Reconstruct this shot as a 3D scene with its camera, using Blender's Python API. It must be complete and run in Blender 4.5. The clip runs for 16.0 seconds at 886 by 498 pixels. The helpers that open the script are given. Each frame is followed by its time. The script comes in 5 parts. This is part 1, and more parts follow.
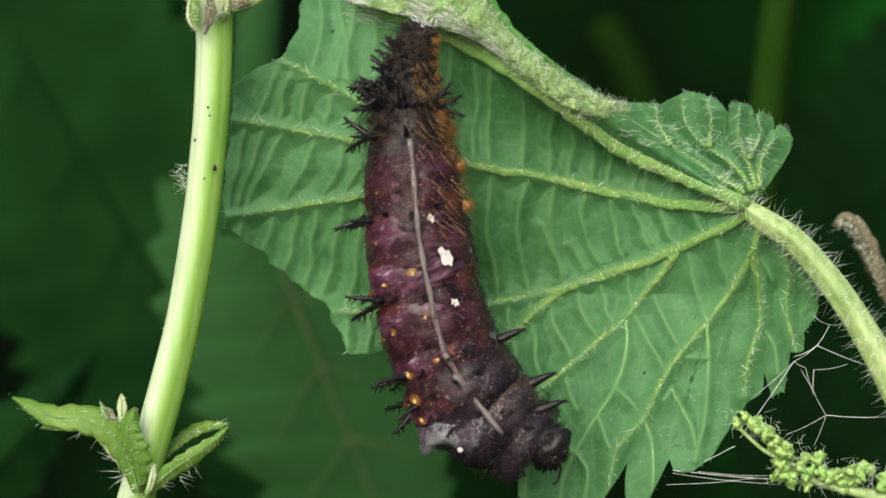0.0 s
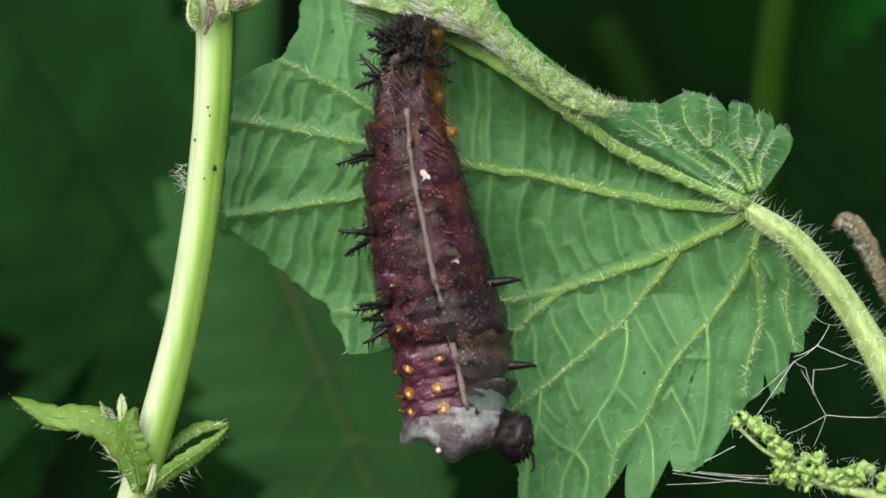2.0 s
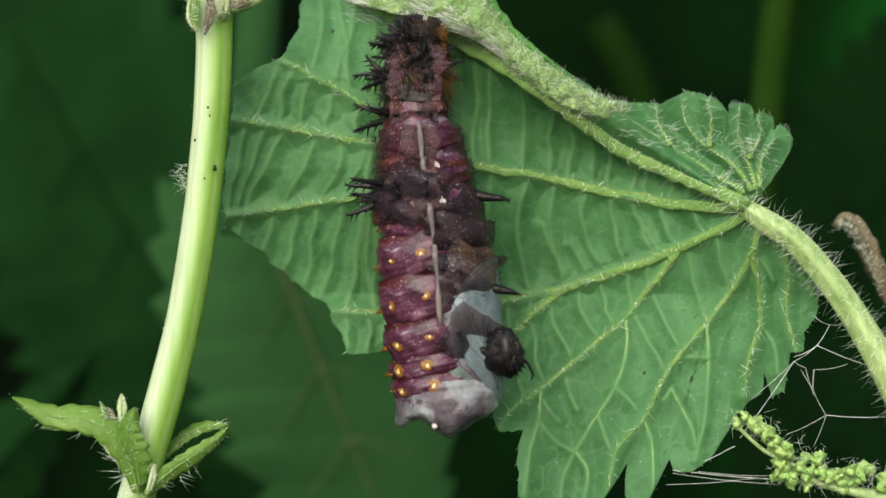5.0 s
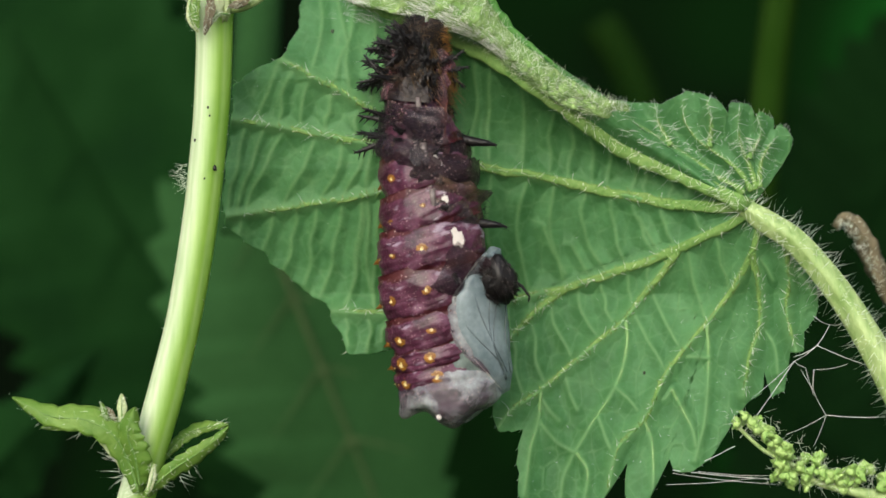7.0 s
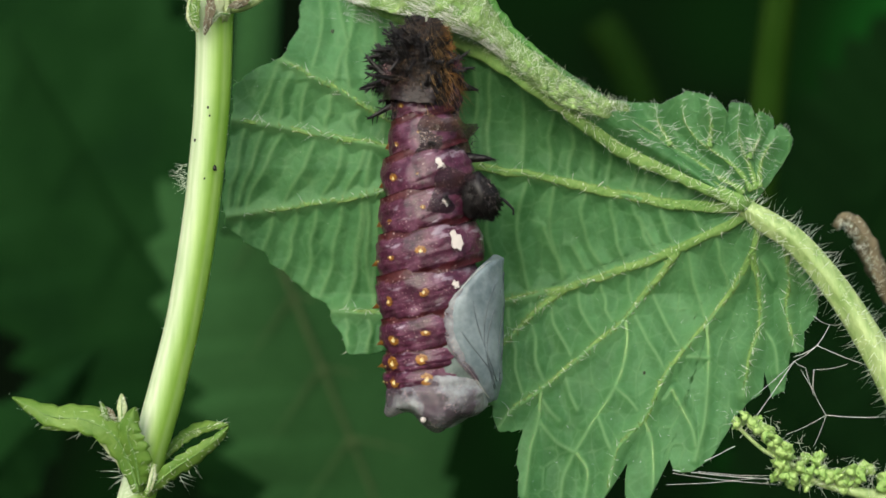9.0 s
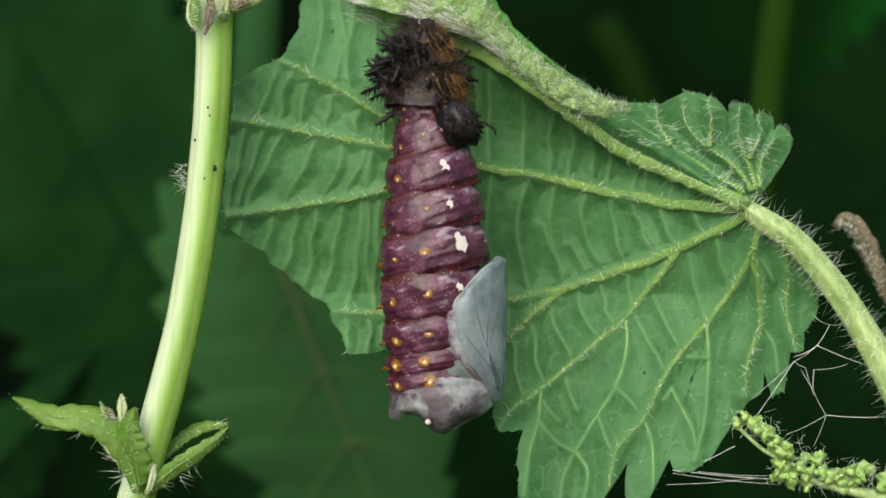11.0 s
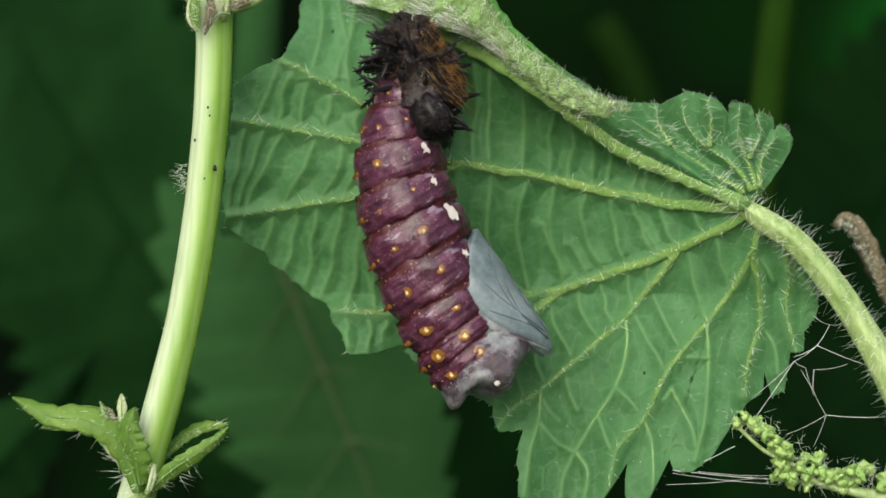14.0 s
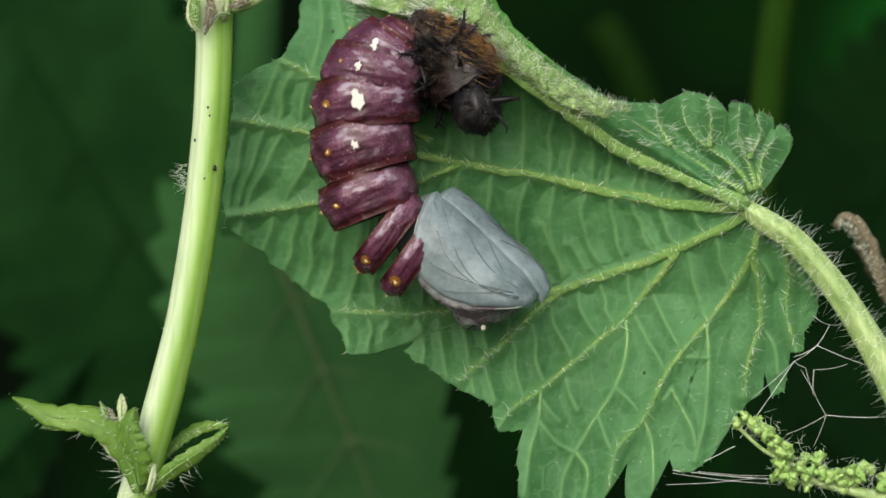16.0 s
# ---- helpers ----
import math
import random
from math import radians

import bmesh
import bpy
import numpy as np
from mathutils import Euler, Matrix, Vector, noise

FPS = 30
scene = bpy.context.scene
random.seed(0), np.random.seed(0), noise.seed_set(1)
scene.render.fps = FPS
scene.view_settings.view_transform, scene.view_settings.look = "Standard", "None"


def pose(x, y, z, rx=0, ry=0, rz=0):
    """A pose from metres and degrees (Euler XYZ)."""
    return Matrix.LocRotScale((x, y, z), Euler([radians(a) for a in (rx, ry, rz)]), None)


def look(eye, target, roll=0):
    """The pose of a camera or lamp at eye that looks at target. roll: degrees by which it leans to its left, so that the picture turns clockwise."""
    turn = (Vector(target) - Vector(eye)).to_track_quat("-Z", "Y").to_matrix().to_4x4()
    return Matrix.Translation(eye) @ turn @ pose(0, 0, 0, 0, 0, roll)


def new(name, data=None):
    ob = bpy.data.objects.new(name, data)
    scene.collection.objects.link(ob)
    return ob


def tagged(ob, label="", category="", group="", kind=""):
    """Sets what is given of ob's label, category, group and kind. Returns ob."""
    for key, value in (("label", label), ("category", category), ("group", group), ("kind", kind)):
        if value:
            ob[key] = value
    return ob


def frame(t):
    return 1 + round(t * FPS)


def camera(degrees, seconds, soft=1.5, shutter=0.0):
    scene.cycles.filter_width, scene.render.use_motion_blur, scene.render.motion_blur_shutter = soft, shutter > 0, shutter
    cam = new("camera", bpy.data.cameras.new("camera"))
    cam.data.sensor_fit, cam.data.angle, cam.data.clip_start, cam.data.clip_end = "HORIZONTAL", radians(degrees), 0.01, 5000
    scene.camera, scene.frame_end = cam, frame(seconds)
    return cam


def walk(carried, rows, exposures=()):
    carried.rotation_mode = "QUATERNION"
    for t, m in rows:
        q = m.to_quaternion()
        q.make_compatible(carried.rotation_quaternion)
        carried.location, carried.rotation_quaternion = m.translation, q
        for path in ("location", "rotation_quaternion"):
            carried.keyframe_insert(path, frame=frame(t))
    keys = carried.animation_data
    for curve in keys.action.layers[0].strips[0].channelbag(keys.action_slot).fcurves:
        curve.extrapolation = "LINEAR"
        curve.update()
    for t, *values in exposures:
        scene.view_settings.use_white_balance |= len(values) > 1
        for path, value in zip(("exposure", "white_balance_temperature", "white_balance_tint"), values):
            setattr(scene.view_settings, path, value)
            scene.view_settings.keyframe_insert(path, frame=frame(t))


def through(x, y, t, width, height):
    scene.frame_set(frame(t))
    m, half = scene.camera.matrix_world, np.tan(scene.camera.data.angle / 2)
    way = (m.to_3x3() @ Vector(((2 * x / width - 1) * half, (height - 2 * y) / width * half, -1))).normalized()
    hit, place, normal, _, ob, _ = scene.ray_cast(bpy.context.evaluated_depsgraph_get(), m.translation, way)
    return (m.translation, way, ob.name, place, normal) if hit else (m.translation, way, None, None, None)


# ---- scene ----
# A close-up of a caterpillar that turns into a chrysalis under a nettle leaf. Built in millimetres.
MM = 0.001
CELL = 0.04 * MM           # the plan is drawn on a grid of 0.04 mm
REACH = 0.1613             # from the lens to the plane of the caterpillar


def at(u, v, d=0.0):
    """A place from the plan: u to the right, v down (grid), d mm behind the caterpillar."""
    k = (1 + d * MM / REACH) * CELL
    return Vector(((u - 784) * k, d * MM, (441 - v) * k))


cam = camera(22, 16.0)
cam.data.dof.use_dof = True
cam.data.dof.focus_distance = REACH + 0.0012
cam.data.dof.aperture_fstop = 25.0
walk(cam, [(0.0, look((0, -REACH, 0), (0, 0, 0))), (16.0, look((0, -REACH, 0), (0, 0, 0)))],
     exposures=[(0.0, 0.19), (3.5, 0.14), (9.0, 0.03), (16.0, -0.02)])

# ---- light: a bright hazy sky, soft sun from above ----
world = bpy.data.worlds.new("sky")
scene.world = world
world.use_nodes = True
wn = world.node_tree.nodes
sky = wn.new("ShaderNodeTexSky")
sky.sky_type, sky.sun_disc = "NISHITA", False
sky.sun_elevation, sky.sun_rotation = radians(31), radians(196)
sky.air_density, sky.dust_density = 1.0, 4.0
wn["Background"].inputs["Strength"].default_value = 0.15
world.node_tree.links.new(sky.outputs[0], wn["Background"].inputs["Color"])
sun = new("sun", bpy.data.lights.new("sun", "SUN"))
sun.data.energy, sun.data.angle, sun.data.color = 3.4, radians(76), (0.99, 1.0, 0.94)
sun.matrix_world = look((-0.07, -0.235, 0.145), (0, 0, 0))


# ---- materials ----
def shade(name, rough=0.5, metal=0.0, **more):
    m = bpy.data.materials.new(name)
    m.use_nodes = True
    b = m.node_tree.nodes["Principled BSDF"]
    b.inputs["Roughness"].default_value, b.inputs["Metallic"].default_value = rough, metal
    for key, value in more.items():
        b.inputs[key.replace("_", " ")].default_value = value
    return m, m.node_tree.nodes, m.node_tree.links, b


def coords(nodes):
    return nodes.new("ShaderNodeTexCoord").outputs["Object"]


def noise_tex(nodes, links, vec, scale, detail=3.0, rough=0.55):
    n = nodes.new("ShaderNodeTexNoise")
    n.inputs["Scale"].default_value, n.inputs["Detail"].default_value = scale, detail
    n.inputs["Roughness"].default_value = rough
    links.new(vec, n.inputs["Vector"])
    return n.outputs["Fac"]


def cells(nodes, links, vec, scale, feature="F1"):
    n = nodes.new("ShaderNodeTexVoronoi")
    n.feature = feature
    n.inputs["Scale"].default_value = scale
    links.new(vec, n.inputs["Vector"])
    return n.outputs["Distance"]


def ramp(nodes, links, fac, *stops):
    r = nodes.new("ShaderNodeValToRGB")
    while len(r.color_ramp.elements) < len(stops):
        r.color_ramp.elements.new(0.5)
    for e, (p, c) in zip(r.color_ramp.elements, stops):
        e.position, e.color = p, (*c, 1)
    links.new(fac, r.inputs["Fac"])
    return r.outputs["Color"]


def blend(nodes, links, fac, a, b, how="MIX"):
    x = nodes.new("ShaderNodeMix")
    x.data_type, x.blend_type = "RGBA", how
    for value, key in ((fac, 0), (a, 6), (b, 7)):
        if isinstance(value, bpy.types.NodeSocket):
            links.new(value, x.inputs[key])
        else:
            x.inputs[key].default_value = value if key == 0 else (*value, 1)
    return x.outputs[2]


def relief(nodes, links, b, height, strength, mm):
    n = nodes.new("ShaderNodeBump")
    n.inputs["Strength"].default_value, n.inputs["Distance"].default_value = strength, mm * MM
    links.new(height, n.inputs["Height"])
    links.new(n.outputs[0], b.inputs["Normal"])


def see_through(nodes, links, b, amount):
    """Lets a share of the light pass straight through a thin wet skin."""
    clear, mix = nodes.new("ShaderNodeBsdfTransparent"), nodes.new("ShaderNodeMixShader")
    clear.inputs[0].default_value = (0.95, 0.92, 0.9, 1)
    if isinstance(amount, bpy.types.NodeSocket):
        links.new(amount, mix.inputs[0])
    else:
        mix.inputs[0].default_value = amount
    links.new(b.outputs[0], mix.inputs[1])
    links.new(clear.outputs[0], mix.inputs[2])
    links.new(mix.outputs[0], nodes["Material Output"].inputs["Surface"])


def glow_through(nodes, links, b, colour, share):
    """A leaf lets light through from its other side."""
    t, mix = nodes.new("ShaderNodeBsdfTranslucent"), nodes.new("ShaderNodeMixShader")
    if isinstance(colour, bpy.types.NodeSocket):
        links.new(colour, t.inputs[0])
    else:
        t.inputs[0].default_value = (*colour, 1)
    mix.inputs[0].default_value = share
    links.new(b.outputs[0], mix.inputs[1])
    links.new(t.outputs[0], mix.inputs[2])
    links.new(mix.outputs[0], nodes["Material Output"].inputs["Surface"])


def leaf_material(name, low, mid, high, share=0.3, rough=0.55, net=True, gloss=0.4, pale=None, back=None):
    m, n, l, b = shade(name, rough, Specular_IOR_Level=gloss)
    p = coords(n)
    big = noise_tex(n, l, p, 90, 2)
    fine = noise_tex(n, l, p, 1400, 3)
    c = ramp(n, l, big, (0.3, low), (0.5, mid), (0.72, high))
    c = blend(n, l, 0.35, c, ramp(n, l, fine, (0.3, low), (0.7, high)))
    if net:
        web = cells(n, l, p, 1250, "DISTANCE_TO_EDGE")
        c = blend(n, l, 0.22, c, ramp(n, l, web, (0.0, high), (0.09, mid), (1.0, mid)))
        grit = noise_tex(n, l, p, 2600, 3)
        relief(n, l, b, blend(n, l, 0.4, web, grit), 0.75, 0.2)
        c = blend(n, l, 0.3, c, ramp(n, l, noise_tex(n, l, p, 420, 3), (0.35, low), (0.65, high)))
    else:
        relief(n, l, b, fine, 0.3, 0.1)
    if pale:                                     # the tissue pales along the veins
        a = n.new("ShaderNodeAttribute")
        a.attribute_name = "vein"
        c = blend(n, l, ramp(n, l, a.outputs["Fac"], (0.12, (0, 0, 0)), (0.75, (1, 1, 1))), c, pale)
    l.new(c, b.inputs["Base Color"])
    glow_through(n, l, b, blend(n, l, 0.6, c, back) if back else c, share)       # light that passes through comes out yellower
    return m


def plain(name, low, high, scale, rough=0.5, bump=0.3, mm=0.05, fibre=1.0, through=0.0, **more):
    m, n, l, b = shade(name, rough, 0.0, **more)
    p = coords(n)
    if fibre != 1.0:                             # drawn out along the stalk
        draw = n.new("ShaderNodeMapping")
        draw.inputs["Scale"].default_value = (1.0, 1.0, fibre)
        l.new(p, draw.inputs["Vector"])
        p = draw.outputs[0]
    f = noise_tex(n, l, p, scale, 4)
    g = noise_tex(n, l, p, scale * 0.12, 2)
    c = blend(n, l, 0.4, ramp(n, l, f, (0.3, low), (0.7, high)), ramp(n, l, g, (0.35, low), (0.65, high)))
    l.new(c, b.inputs["Base Color"])
    relief(n, l, b, f, bump, mm)
    if through:
        glow_through(n, l, b, c, through)
    return m


LEAF = leaf_material("leaf_underside", (0.031, 0.134, 0.036), (0.064, 0.226, 0.070), (0.156, 0.39, 0.155), 0.5, pale=(0.185, 0.39, 0.15), back=(0.15, 0.37, 0.035))
VEIN = plain("leaf_vein", (0.075, 0.18, 0.035), (0.19, 0.31, 0.09), 2600, 0.7, 0.9, 0.1, Specular_IOR_Level=0.25)
VEINLET = plain("leaf_veinlet", (0.10, 0.235, 0.070), (0.20, 0.35, 0.135), 1500, 0.7, 0.6, 0.08, Specular_IOR_Level=0.25)
UPPER = leaf_material("leaf_upper_face", (0.035, 0.15, 0.018), (0.06, 0.22, 0.028), (0.11, 0.30, 0.055), 0.3, 0.5)
SCALE = plain("pale_scale", (0.20, 0.30, 0.08), (0.50, 0.56, 0.34), 900, 0.6, 0.6, 0.1, 0.3)
RIDGE = plain("felted_ridge", (0.06, 0.165, 0.022), (0.30, 0.43, 0.17), 1300, 0.85, 1.0, 0.35, Specular_IOR_Level=0.15)
FELT = plain("felt", (0.26, 0.39, 0.17), (0.52, 0.63, 0.41), 900, 0.6, 0.0, through=0.4)
def stem_material():
    m, n, l, b = shade("stem", 0.45)
    p = coords(n)
    draw = n.new("ShaderNodeMapping")
    draw.inputs["Scale"].default_value = (1.0, 1.0, 0.05)
    l.new(p, draw.inputs["Vector"])
    f, g = noise_tex(n, l, draw.outputs[0], 1900, 4), noise_tex(n, l, p, 260, 3)
    green = blend(n, l, 0.35, ramp(n, l, f, (0.3, (0.19, 0.41, 0.03)), (0.7, (0.30, 0.54, 0.06))), ramp(n, l, g, (0.35, (0.16, 0.36, 0.03)), (0.65, (0.30, 0.50, 0.09))))
    # Pale ribs, plus the light on the stalk's left painted as pale colour.
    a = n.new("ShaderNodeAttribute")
    a.attribute_name = "lit_rib"
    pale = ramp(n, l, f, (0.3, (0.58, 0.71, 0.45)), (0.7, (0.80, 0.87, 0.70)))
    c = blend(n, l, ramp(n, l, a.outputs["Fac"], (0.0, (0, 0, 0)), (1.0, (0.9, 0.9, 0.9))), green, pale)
    l.new(c, b.inputs["Base Color"])
    relief(n, l, b, f, 0.5, 0.08)
    glow_through(n, l, b, c, 0.25)
    return m


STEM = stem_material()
STALK = plain("leaf_stalk", (0.14, 0.26, 0.055), (0.45, 0.57, 0.26), 1900, 0.5, 1.0, 0.18, 0.35)
# Stalk greens darkened so that the thicket's shade is part of the colour.
SHADED_OLIVE = leaf_material("shaded_olive_stalk", (0.008, 0.027, 0.002), (0.011, 0.034, 0.003), (0.015, 0.040, 0.005), 0.1, 0.9, False, 0.03)
SHADED_FAINT = leaf_material("shaded_faint_stalk", (0.003, 0.013, 0.0015), (0.005, 0.018, 0.002), (0.007, 0.022, 0.003), 0.1, 0.9, False, 0.03)
# Vein green dimmed to go with the shade painted into its leaf.
DIMMED_VEIN = plain("dimmed_vein", (0.05, 0.085, 0.032), (0.07, 0.11, 0.045), 300, 0.9, Specular_IOR_Level=0.03)
YOUNG = leaf_material("young_leaf", (0.05, 0.14, 0.012), (0.10, 0.23, 0.022), (0.22, 0.34, 0.07), 0.25, 0.55)
# Leaf green dimmed: the shade behind the nettle leaf is in this colour.
DIMMED = leaf_material("dimmed_leaf", (0.014, 0.047, 0.014), (0.020, 0.064, 0.019), (0.027, 0.082, 0.026), 0.1, 0.9, False, 0.03)
# Leaf greens with the thicket's shade painted in, deepest in the second.
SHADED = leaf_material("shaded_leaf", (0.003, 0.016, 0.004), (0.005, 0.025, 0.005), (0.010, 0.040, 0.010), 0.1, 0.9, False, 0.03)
DEEP_SHADE = leaf_material("deep_shade_leaf", (0.0015, 0.007, 0.0015), (0.0022, 0.011, 0.0022), (0.003, 0.016, 0.003), 0.1, 0.9, False, 0.03)
BLOT = plain("decay_spot", (0.012, 0.022, 0.008), (0.04, 0.06, 0.02), 2500, 0.7)
DRY = plain("dry_leaf", (0.035, 0.03, 0.016), (0.24, 0.205, 0.12), 1100, 0.8, 0.6, 0.15)
HAIR = plain("hair", (0.75, 0.84, 0.68), (0.93, 0.96, 0.9), 900, 0.4, 0.0, through=0.5)
SILK = plain("silk", (0.62, 0.66, 0.6), (0.85, 0.87, 0.82), 900, 0.45, 0.0)
WEB = plain("web_thread", (0.8, 0.82, 0.8), (0.95, 0.95, 0.95), 900, 0.4, 0.0, through=0.2)
BUD = plain("flower_bud", (0.10, 0.24, 0.03), (0.35, 0.49, 0.16), 1500, 0.55, 0.8, 0.15)
BLACK = plain("black_horn", (0.003, 0.003, 0.004), (0.012, 0.010, 0.010), 1200, 0.38, 0.4, 0.04, Specular_IOR_Level=0.3)
STRAW = plain("straw_bristle", (0.18, 0.085, 0.025), (0.46, 0.30, 0.13), 1200, 0.4, 0.2, 0.02)
FUZZ = plain("brown_hair", (0.012, 0.007, 0.004), (0.10, 0.058, 0.026), 1200, 0.5, 0.2, 0.02)
TAN = plain("tan_foot", (0.20, 0.075, 0.012), (0.48, 0.24, 0.05), 1200, 0.45, 0.5, 0.06)
STRIPE = plain("windpipe", (0.02, 0.014, 0.017), (0.20, 0.16, 0.15), 1500, 0.35, 0.4, 0.04, 0.3)
FLAKE = plain("pale_flake", (0.40, 0.36, 0.33), (0.64, 0.60, 0.56), 900, 0.4, 0.5, 0.05)
GOLD = plain("golden_point", (0.45, 0.30, 0.06), (0.90, 0.82, 0.52), 2600, 0.3, 0.4, 0.04)
SPOT = plain("spiracle_rim", (0.09, 0.032, 0.010), (0.33, 0.15, 0.018), 2600, 0.35, 0.4, 0.04)


def flesh(name, dark, mid, warm, specks, clear=0.0, bloom_sheen=0.0, wet=0.12, coarse=480, dot=3000, edge=0.16, bumps=0.7):
    m, n, l, b = shade(name, 0.36, Coat_Weight=wet, Coat_Roughness=0.07, Specular_IOR_Level=0.22)
    p = coords(n)
    big, fine = noise_tex(n, l, p, coarse, 4, 0.6), noise_tex(n, l, p, 2600, 4, 0.65)
    c = ramp(n, l, big, (0.5 - edge, dark), (0.5, mid), (0.5 + edge, warm))
    c = blend(n, l, 0.4, c, ramp(n, l, fine, (0.36, dark), (0.64, mid)))
    if bloom_sheen:                                    # lavender bloom and wet highlights, painted as flat streaks
        flat = n.new("ShaderNodeMapping")
        flat.inputs["Scale"].default_value = (1.0, 1.0, 2.6)
        l.new(p, flat.inputs["Vector"])
        streak = noise_tex(n, l, flat.outputs[0], 330, 3, 0.55)
        c = blend(n, l, ramp(n, l, streak, (0.585, (0, 0, 0)), (0.635, (bloom_sheen,) * 3)), c, (0.52, 0.47, 0.57))
    dots, patch = cells(n, l, p, dot), noise_tex(n, l, p, 600, 2)
    many = ramp(n, l, patch, (0.40, (0.1,) * 3), (0.55, (specks,) * 3))
    c = blend(n, l, blend(n, l, 1.0, ramp(n, l, dots, (0.0, (1, 1, 1)), (0.15, (1, 1, 1)), (0.24, (0, 0, 0))), many, "MULTIPLY"), c, (0.5, 0.38, 0.37))
    l.new(c, b.inputs["Base Color"])
    l.new(ramp(n, l, noise_tex(n, l, p, 900, 3), (0.35, (0.28,) * 3), (0.65, (0.55,) * 3)), b.inputs["Roughness"])
    cross = n.new("ShaderNodeMapping")
    cross.inputs["Scale"].default_value = (1.0, 1.0, 7.0)
    l.new(p, cross.inputs["Vector"])
    folds = noise_tex(n, l, cross.outputs[0], 560, 3, 0.6)
    grain = blend(n, l, 0.45, ramp(n, l, fine, (0, (0, 0, 0)), (1, (1, 1, 1))), ramp(n, l, big, (0.2, (0, 0, 0)), (0.8, (1, 1, 1))))
    relief(n, l, b, blend(n, l, 0.32, grain, ramp(n, l, folds, (0.2, (0, 0, 0)), (0.8, (1, 1, 1)))), bumps, 0.26)
    film = n.new("ShaderNodeBump")               # the wet film lies smoother than the skin
    film.inputs["Strength"].default_value, film.inputs["Distance"].default_value = 0.3, 0.2 * MM
    l.new(big, film.inputs["Height"])
    l.new(film.outputs[0], b.inputs["Coat Normal"])
    if clear:
        see_through(n, l, b, clear)
    return m


SKIN = flesh("larval_skin", (0.012, 0.004, 0.006), (0.052, 0.012, 0.022), (0.11, 0.032, 0.044), 0.5, 0.3)
SKIN_BAND = flesh("banded_larval_skin", (0.008, 0.003, 0.004), (0.046, 0.011, 0.018), (0.14, 0.042, 0.020), 0.45, 0.14)
SKIN_TOP = flesh("dark_larval_skin", (0.004, 0.002, 0.003), (0.012, 0.006, 0.006), (0.03, 0.013, 0.008), 0.15, 0.0)
SKIN_GREY = flesh("clear_larval_skin", (0.009, 0.006, 0.010), (0.030, 0.019, 0.029), (0.085, 0.040, 0.040), 0.4, 0.34, wet=0.12, coarse=300)
SKIN_OLIVE = flesh("dusky_larval_skin", (0.007, 0.004, 0.006), (0.020, 0.012, 0.016), (0.045, 0.024, 0.026), 0.3, 0.14, wet=0.15, coarse=320)
SKIN_TAN = flesh("tan_larval_skin", (0.016, 0.010, 0.015), (0.060, 0.047, 0.052), (0.19, 0.11, 0.055), 0.4, 0.28, wet=0.2, coarse=320)
PUPA = flesh("pupa_skin", (0.022, 0.004, 0.011), (0.085, 0.021, 0.048), (0.18, 0.082, 0.128), 0.4, bloom_sheen=0.34, wet=0.42, dot=4600, bumps=1.0)
PUPA_RED = flesh("pupa_joint", (0.02, 0.003, 0.005), (0.055, 0.009, 0.013), (0.10, 0.03, 0.03), 0.5)
PUPA_HEAD = flesh("pupa_head", (0.065, 0.03, 0.055), (0.24, 0.24, 0.265), (0.48, 0.54, 0.55), 0.8, 0.36, coarse=360, wet=0.5, dot=3600, edge=0.09, bumps=0.9)


def wing_material():
    m, n, l, b = shade("wing_case", 0.42, Coat_Weight=0.12, Coat_Roughness=0.2)
    p = coords(n)
    f, g = noise_tex(n, l, p, 420, 4, 0.65), noise_tex(n, l, p, 2200, 4)
    c = blend(n, l, 0.35, ramp(n, l, f, (0.36, (0.10, 0.145, 0.165)), (0.64, (0.26, 0.33, 0.36))),
              ramp(n, l, g, (0.35, (0.09, 0.13, 0.135)), (0.65, (0.25, 0.30, 0.31))))
    l.new(c, b.inputs["Base Color"])
    relief(n, l, b, g, 0.5, 0.08)
    see_through(n, l, b, 0.2)
    return m


WING = wing_material()
BELLY = flesh("pupa_belly", (0.09, 0.125, 0.11), (0.19, 0.25, 0.23), (0.33, 0.39, 0.36), 0.5, 0.25, wet=0.5)
RIM = plain("wing_rim", (0.32, 0.34, 0.31), (0.55, 0.55, 0.50), 900, 0.4, 0.3)
WING_VEIN = plain("wing_vein", (0.035, 0.05, 0.055), (0.08, 0.105, 0.115), 900, 0.4, 0.2)


# ---- mesh helpers ----
def part(name, bm, material, parent=None, label="", smooth=True):
    me = bpy.data.meshes.new(name)
    bm.normal_update()
    for f in bm.faces:
        f.smooth = smooth
    bm.to_mesh(me)
    bm.free()
    me.materials.append(material)
    ob = new(name, me)
    if parent:
        ob.parent = parent
    return tagged(ob, label)


def share(name, source, parent, m, label=""):
    """Another piece on the same mesh."""
    ob = new(name, source.data)
    ob.parent = parent
    ob.matrix_basis = m
    return tagged(ob, label)


